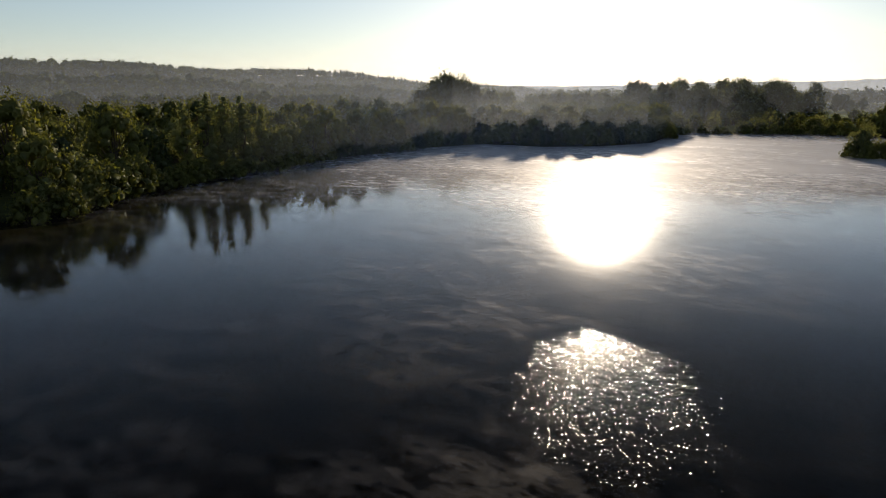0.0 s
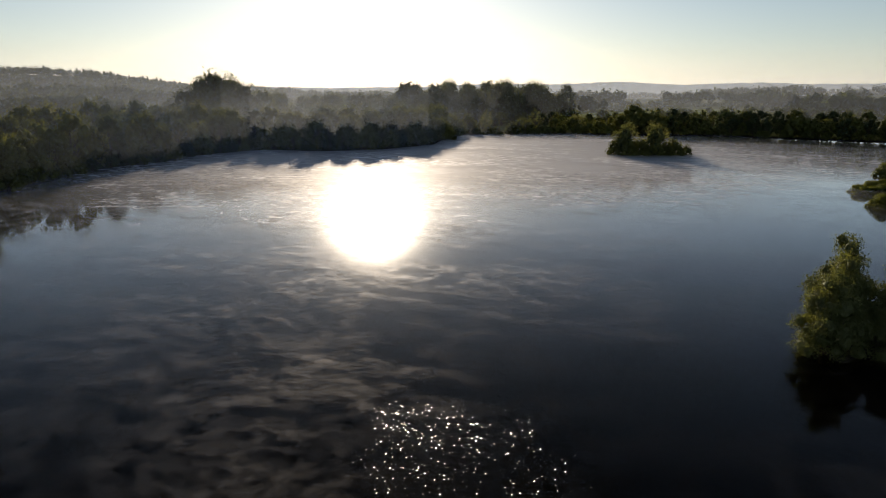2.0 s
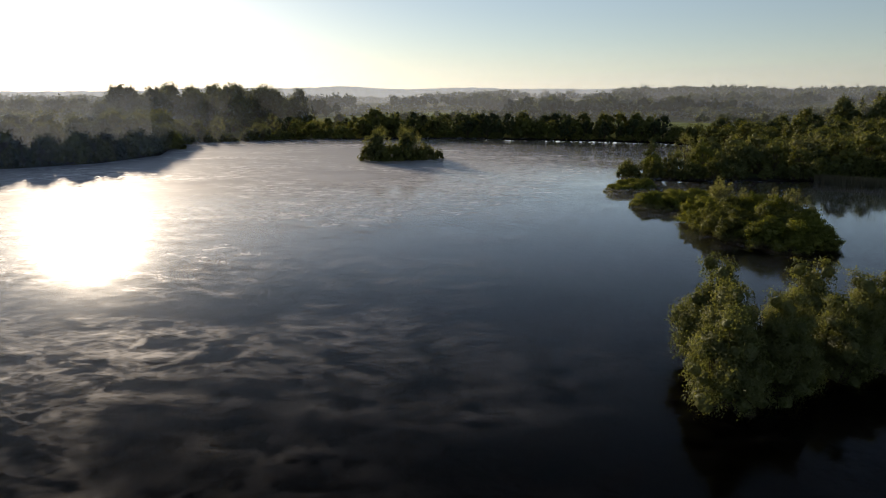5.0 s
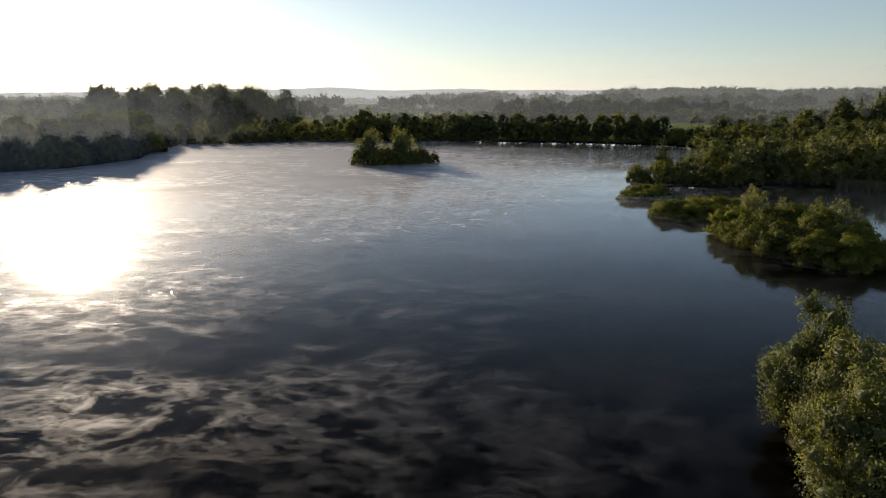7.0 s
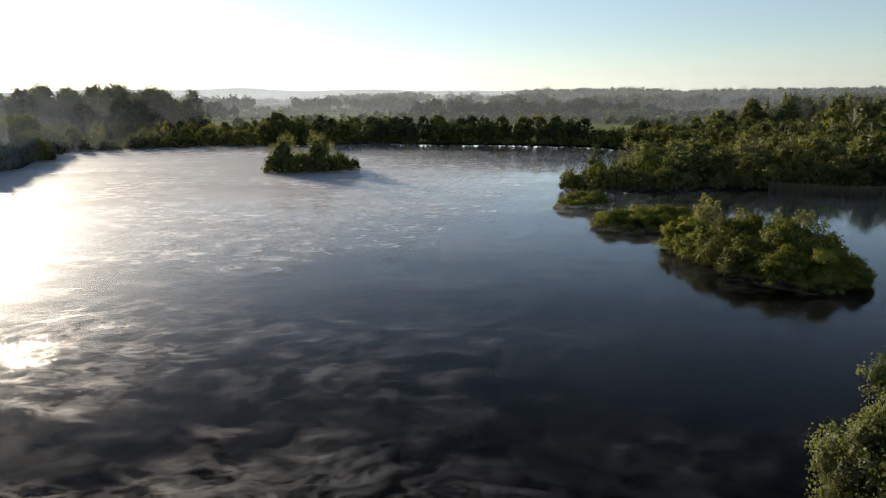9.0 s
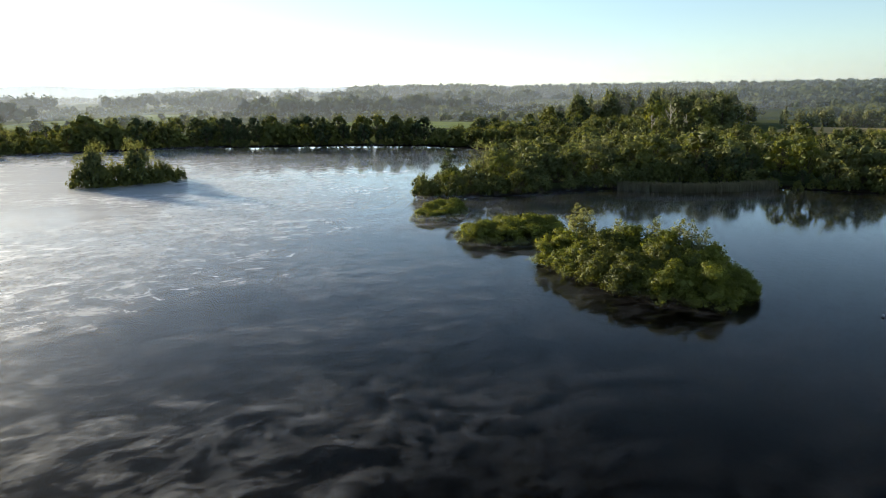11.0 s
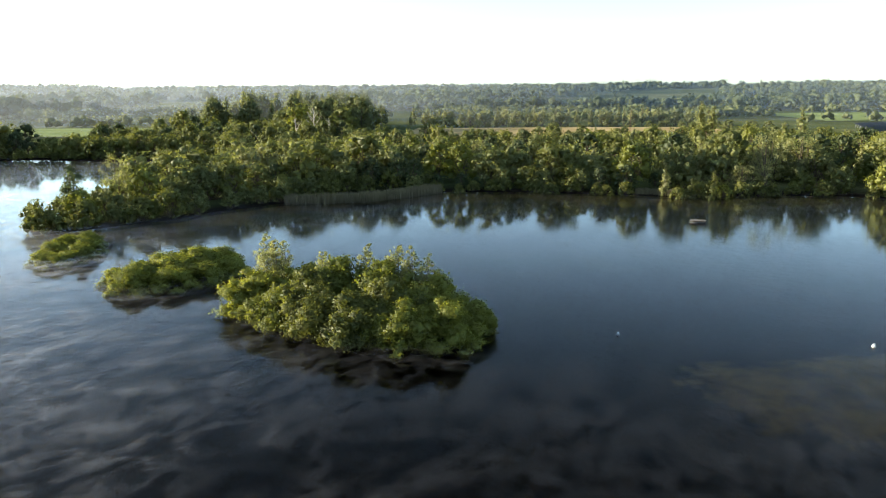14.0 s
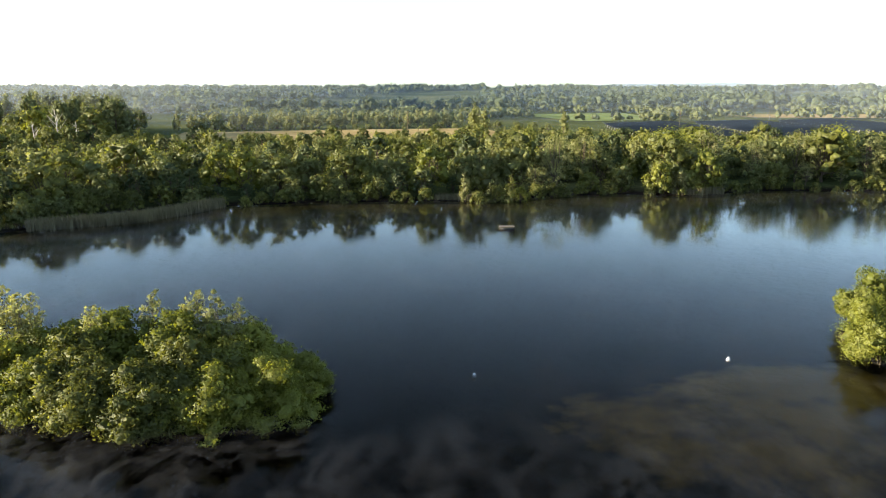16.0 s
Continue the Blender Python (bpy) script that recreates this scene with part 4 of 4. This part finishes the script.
for x, y, h in ((85.4, 71.8, 6.3), (84.4, 71.0, 6.0), (85.8, 70.6, 5.6), (82.6, 63.4, 5.9), (81.4, 61.0, 6.2), (80.6, 59.8, 6.1), (81.8, 66.6, 5.7), (80.2, 58.6, 5.6)):
    place("sprig", x, y, h, rng, 1.0, "bushes on the large islet")
for x, y, h in ((98.6, 97.6, 1.7), (97.9, 96.2, 1.5), (99.6, 95.6, 1.6), (101.2, 95.4, 1.8), (103.6, 95.8, 1.9), (105.8, 96.8, 2.0), (108.0, 98.0, 1.8), (102.2, 98.6, 1.9), (104.8, 98.8, 1.9), (107.0, 99.6, 1.7)):
    place("shrub", x, y, h * 1.08, rng, 1.2, "shrubs on a small islet")
for x, y, h in ((88.6, 84.4, 2.2), (89.6, 81.4, 2.2), (91.8, 79.2, 2.2), (94.4, 77.8, 2.1), (91.2, 84.6, 2.4), (92.4, 82.0, 2.6), (94.8, 80.4, 2.6), (96.8, 79.2, 2.3), (94.4, 83.6, 2.5), (97.0, 81.8, 2.4), (90.6, 86.2, 2.0)):
    place("shrub", x, y, h * 1.05, rng, 1.25, "shrubs on a small islet")
for x, y, h, k in ((97, 168, 4.2, "bush"), (99, 165, 4.0, "bush"), (102, 163.5, 3.6, "bush"), (105, 163, 3.8, "bush"), (108, 162, 3.4, "bush"), (111, 162, 3.4, "bush"), (114, 162.5, 2.8, "bush"),
                   (98.4, 166.6, 7.4, "slim_willow"), (106.2, 164.2, 7.6, "slim_willow"), (102, 165, 4.4, "bush"), (110.4, 163.2, 4.2, "bush"), (97.6, 168, 6.4, "airy"), (99.5, 166.5, 7.6, "airy"), (105.5, 164.5, 7.8, "airy"), (108, 164, 6.2, "airy"), (98.6, 167, 6.6, "dark_slim"), (104.8, 164, 6.4, "dark_slim")):
    place({"dark_slim": "dark", "slim_willow": "willow"}.get(k, k), x, y, h * 1.25, rng, 0.65 if "slim" in k else 0.78, "far islet")
for x, y, h, w in ((34.2, 41.8, 5.4, 0.95), (38.6, 45.2, 6.8, 0.8), (36.6, 43.2, 6.0, 0.8), (44.6, 42.6, 6.2, 0.95), (48.6, 37.6, 5.9, 0.95), (41.6, 39.6, 5.0, 0.95), (39.6, 41.6, 5.4, 0.9), (37.4, 40.4, 4.6, 0.9), (46.6, 40.0, 5.6, 0.95)):
    place("near", x, y, h, rng, w, "willows on the near islet")
place("sallow", 71.2, 20.4, 4.7, rng, 0.95, "willow on the shallow bank")
place("sallow", 76, 15.5, 5.0, rng, 1.0, "willow on the shallow bank")


# ---- reeds ----
def reed_bed(label, line, deep, count, tall, seed):
    """A stand of thin upright stems along the water's edge."""
    r = np.random.default_rng(seed)
    verts, faces = [], []
    seg = [math.hypot(bx - ax, by - ay) for (ax, ay), (bx, by) in zip(line, line[1:])]
    for k in range(count):
        u = r.random() * sum(seg)
        n = 0
        while u > seg[n] and n < len(seg) - 1:
            u -= seg[n]
            n += 1
        (ax, ay), (bx, by) = line[n], line[n + 1]
        t, off = u / seg[n], deep * r.random()
        x = ax + (bx - ax) * t + (by - ay) / seg[n] * off
        y = ay + (by - ay) * t - (bx - ax) / seg[n] * off
        h, a = tall * (0.75 + 0.35 * r.random()), r.random() * 3.14
        c, s_, w = math.cos(a), math.sin(a), 0.035 + 0.03 * r.random()
        lx, ly = r.normal() * 0.12, r.normal() * 0.12
        at = len(verts)
        verts += [(x - w * c, y - w * s_, -0.2), (x + w * c, y + w * s_, -0.2), (x + lx * 0.5 + w * c, y + ly * 0.5 + w * s_, h * 0.6), (x + lx * 0.5 - w * c, y + ly * 0.5 - w * s_, h * 0.6), (x + lx + 0.1 * c, y + ly + 0.1 * s_, h)]
        faces += [(at, at + 1, at + 2, at + 3), (at + 3, at + 2, at + 4)]
    return tagged(new("reed_bed", mesh_from("reed_bed", verts, faces, REED)), label, "reeds", kind="stuff")


reed_bed("bed of pale dry reeds standing in the shallow water", [(137.6, 82.5), (138.6, 76), (139.6, 70), (145, 63.5), (151, 58.2)], -2.6, 4600, 1.55, 51)
reed_bed("tuft of straw-coloured grass on the lake spit", [(147, 26.5), (145, 22), (143.6, 17.5)], -2.2, 900, 1.1, 52)
reed_bed("tuft of straw-coloured grass on the lake bank", [(140.5, -13), (138.2, -17), (138.4, -22)], -2.5, 900, 1.4, 53)


# ---- floats ----
def lathe(name, profile, mat, parent, label="", sides=16):
    verts, faces = [], []
    for r, z in profile:
        verts += [(r * math.cos(2 * math.pi * k / sides), r * math.sin(2 * math.pi * k / sides), z) for k in range(sides)]
    for n in range(len(profile) - 1):
        for k in range(sides):
            i, j = n * sides + k, n * sides + (k + 1) % sides
            faces.append((i, j, j + sides, i + sides))
    faces += [tuple(range(sides - 1, -1, -1)), tuple((len(profile) - 1) * sides + k for k in range(sides))]
    me = mesh_from(name, verts, faces, mat)
    me.shade_smooth()
    return part(name, me, parent, label)


def buoy(x, y, body, cap, label):
    root = new("buoy")
    lathe("float", [(0.05, -0.22), (0.20, -0.16), (0.27, -0.02), (0.27, 0.08), (0.21, 0.20), (0.08, 0.26)], body, root)
    lathe("cap", [(0.07, 0.25), (0.13, 0.30), (0.14, 0.40), (0.06, 0.46)], cap, root, "pale rounded cap")
    lathe("eye_ring", [(0.025, 0.45), (0.03, 0.50), (0.015, 0.55)], STEEL, root)
    root.matrix_world = pose(x, y, 0.02, 4, -3, 20) @ Matrix.Scale(0.48, 4)
    return tagged(root, label, "buoy", "mooring buoys")


buoy(76.5, 45.4, FLOAT_DARK, FLOAT_WHITE, "dark mooring buoy with a white cap on the lake")
buoy(74.1, 29.2, FLOAT_WHITE, FLOAT_WHITE, "round white mooring buoy floating on the lake")


def box(name, sx, sy, sz, at, mat, parent, bevel=0.01, label=""):
    bm = bmesh.new()
    bmesh.ops.create_cube(bm, size=1)
    for v in bm.verts:
        v.co = Vector((v.co.x * sx, v.co.y * sy, v.co.z * sz)) + Vector(at)
    if bevel:
        bmesh.ops.bevel(bm, geom=bm.edges[:], offset=bevel, segments=1, affect="EDGES")
    me = bpy.data.meshes.new(name)
    bm.to_mesh(me)
    bm.free()
    me.materials.append(mat)
    return part(name, me, parent, label)


raft = new("raft")
for k in range(7):
    box("plank", 0.24, 1.5, 0.05, (-0.84 + 0.28 * k, 0, 0.24 + 0.006 * (k % 2)), TIMBER, raft)
for side in (-0.55, 0.55):
    box("beam", 2.0, 0.12, 0.14, (0, side, 0.145), TIMBER, raft)
    lathe("drum", [(0.1, -0.9), (0.17, -0.85), (0.17, 0.85), (0.1, 0.9)], FLOAT_DARK, raft).matrix_basis = pose(0, side * 0.8, 0.02, 0, 90, 0)
raft.matrix_world = pose(120.9, 24.9, 0.02, 2, 1, 68)
tagged(raft, "small weathered timber raft moored on the lake", "raft")


# ---- dead trees, poles, solar farm ----
def bare_tree(x, y, height, seed):
    r = np.random.default_rng(seed)
    paths = [[(0, 0, -0.3, 0.24), (0.1, 0, height * 0.4, 0.18), (-0.1, 0.1, height, 0.04)]]
    for k in range(9):
        a, z = r.random() * 6.28, height * (0.35 + 0.06 * k)
        out = height * (0.32 - 0.022 * k) * (0.7 + 0.5 * r.random())
        paths.append([(0, 0, z, 0.10), (out * 0.5 * math.cos(a), out * 0.5 * math.sin(a), z + out * 0.5, 0.07), (out * math.cos(a), out * math.sin(a), z + out * 1.1, 0.02)])
    root = new("dead_tree")
    v, f = tubes(paths)
    part("trunk", mesh_from("trunk", v, f, BARE), root)
    root.matrix_world = pose(x, y, land_at(x, y))
    return tagged(root, "bleached leafless dead tree in front of the wood", "tree", "dead trees")


bare_tree(289, 106, 12.0, 61)
bare_tree(286, 112, 8.5, 62)
bare_tree(292, 101, 8.0, 63)


def pole(x, y, height):
    root = new("utility_pole")
    lathe("mast", [(0.16, -0.5), (0.13, height * 0.5), (0.10, height)], BARK, root, sides=8)
    box("crossarm", 1.8, 0.1, 0.12, (0, 0, height - 0.5), BARK, root)
    for dx in (-0.8, 0, 0.8):
        lathe("insulator", [(0.05, height - 0.44), (0.06, height - 0.3), (0.03, height - 0.24)], FLOAT_WHITE, root, sides=8).location = (dx, 0, 0)
    root.matrix_world = pose(x, y, land_at(x, y), 0, 0, 60)
    return tagged(root, "wooden utility pole standing by the solar farm", "utility pole", "utility poles")


for x, y in ((300, -128), (372, -238), (340, -20)):
    pole(x, y, 9.0)


def solar_table(length):
    root = new("solar_table")
    rows = 2
    n = int(length / 6)
    for k in range(n):
        for r_ in range(rows):
            box("panel", 5.94, 1.96, 0.05, (-length / 2 + 3 + 6 * k, -1.0 + 2.0 * r_, 0), PANEL, root, 0)
    for k in range(n + 1):
        box("post", 0.12, 0.12, 1.7, (-length / 2 + 6 * k, 0, -0.9), STEEL, root, 0)
    box("rail", length, 0.1, 0.1, (0, 0, -0.09), STEEL, root, 0)
    return tagged(root, "long tilted row of dark solar panels in a field", "solar panel", "solar farm")


first_table = solar_table(48)
spot = [(258 + 7.5 * k, -104 - 3.2 * k + off * 52) for k in range(14) for off in (0, -1, -2)]
for n, (x, y) in enumerate(spot):
    m = Matrix.Translation((x, y, land_at(x, y) + 1.6)) @ Matrix.Rotation(radians(-78), 4, "Z") @ Matrix.Rotation(radians(22), 4, "X")
    if n:
        copy_thing(first_table, m)
    else:
        start = m
first_table.matrix_world = start


# ---- distant woodland ----
def far_wood(name, label, spots, rng, mat=None, leaves=40):
    """Joined crowns of a wood too far off to count."""
    verts, faces, facing, at = [], [], [], 0
    zs = land_height([s[0] for s in spots], [s[1] for s in spots])
    for (x, y, h, w), z in zip(spots, zs):
        lobes = [(0, 0, h * 0.58, w * 0.34)] + [(w * 0.3 * math.cos(a), w * 0.3 * math.sin(a), h * (0.28 + 0.3 * rng.random()), w * (0.2 + 0.1 * rng.random())) for a in rng.random(3) * 6.28]
        v, f, n = leaf_cloud(rng, lobes, leaves, w * 0.15, 0.86, 0, h / w * 0.85 if h > w else 1.0, False, 6, 1)
        verts.append(v + (x, y, z))
        facing.append(n)
        faces.append(np.asarray(f) + at)
        at += len(v)
    ob = new(name, foliage_mesh(name, np.concatenate(verts), np.concatenate(faces).tolist(), np.concatenate(facing), mat or LEAF_FAR_HAZED))
    return tagged(ob, label, "woodland", kind="stuff")


def spots_in(az0, az1, r0, r1, count, h, rng, clump=None, scale=0.009):
    out = []
    while len(out) < count:
        az, r = radians(az0 + (az1 - az0) * rng.random()), math.sqrt(r0 * r0 + (r1 * r1 - r0 * r0) * rng.random())
        x, y = r * math.sin(az), r * math.cos(az)
        if clump is not None and noise.noise((x * scale, y * scale, 3.1)) < clump:
            continue
        if any(inside(m, x, y) for m in MEADOWS.values()) or inside(SOLAR, x, y):
            continue
        g = h[0] + (h[1] - h[0]) * rng.random()
        out.append((x, y, g, g * (0.85 + 0.45 * rng.random())))
    return out


SOLAR = [(235, -85), (385, -110), (400, -290), (235, -290)]
rng = np.random.default_rng(77)
far_wood("woodland", "wooded ridge rising beyond the west bank", spots_in(-45, 6, 560, 1300, 2300, (8, 14), rng, -0.2), rng, LEAF_RIDGE_HAZED, 30)
far_wood("woodland", "dark copses on the valley floor to the north", spots_in(0, 62, 560, 1400, 1100, (10, 18), rng, 0.12, 0.006), rng, LEAF_RIDGE_HAZED, 32)
far_wood("woodland", "pale hedges and thickets on the valley floor to the north", spots_in(0, 62, 430, 900, 700, (4, 8), rng, 0.0, 0.02), rng, None, 26)
far_wood("woodland", "pale young thickets beyond the eastern meadow", spots_in(56, 140, 430, 720, 1700, (4, 8), rng, -0.05, 0.014), rng, None, 30)
far_wood("woodland", "woods on the eastern slopes", spots_in(56, 140, 620, 1350, 2900, (8, 15), rng, -0.12, 0.006), rng, LEAF_RIDGE_HAZED, 30)
far_wood("woodland", "tree-covered crest of the slopes round the valley", spots_in(-45, 140, 1300, 1750, 2200, (10, 16), rng, -0.25), rng, LEAF_RIDGE_HAZED, 16)
avenue = [(1235 * math.sin(radians(a)), 1235 * math.cos(radians(a)), 15 + 4 * rng.random(), 5.5) for a in (-10.2, -9.9, -8.2, -7.8, -7.3, -6.9, -6.5, -6.1, -5.6, -4.9, -4.0, -3.7, -3.1, -2.8, -2.2, -1.9, -1.5)]
far_wood("avenue", "row of separate tall trees on the ridge line", avenue, rng, LEAF_RIDGE_HAZED, 60)


def far_ridge():
    """The last wooded ridge across the valley, its distance haze painted as a pale glow."""
    m, ns, ln = material("hazed_ridge_glow")
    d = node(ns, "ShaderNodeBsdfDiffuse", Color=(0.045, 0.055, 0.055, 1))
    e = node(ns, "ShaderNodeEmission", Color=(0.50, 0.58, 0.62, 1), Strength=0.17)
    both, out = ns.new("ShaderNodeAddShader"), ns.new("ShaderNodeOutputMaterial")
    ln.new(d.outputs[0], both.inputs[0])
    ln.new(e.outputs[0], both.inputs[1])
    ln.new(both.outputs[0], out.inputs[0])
    verts, faces = [], []
    steps = 2800
    for k in range(steps + 1):
        az = radians(-60 + 215 * k / steps)
        v = Vector((k * 0.0047, 0.3, 0))
        crest = 44 + 20 * noise.noise(v) + 9 * noise.noise(v * 3.3) + 3.0 * noise.noise(v * 30) + 2.4 * noise.noise(v * 75)
        for r, z in ((3050, 12), (3120, 12 + crest * 0.55), (3180, crest + 8), (3300, crest - 6)):
            verts.append((r * math.sin(az), r * math.cos(az), z))
    for k in range(steps):
        for n in range(3):
            i = k * 4 + n
            faces.append((i, i + 4, i + 5, i + 1))
    return tagged(new("backdrop", mesh_from("backdrop", verts, faces, m)), "wooded ridge far across the valley, pale with painted haze", "distant hills", kind="structure")


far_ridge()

# kinds that found no place
for family in T.values():
    for spare in family:
        if spare.name not in USED:
            for ob in (*spare.children_recursive, spare):
                bpy.data.objects.remove(ob)
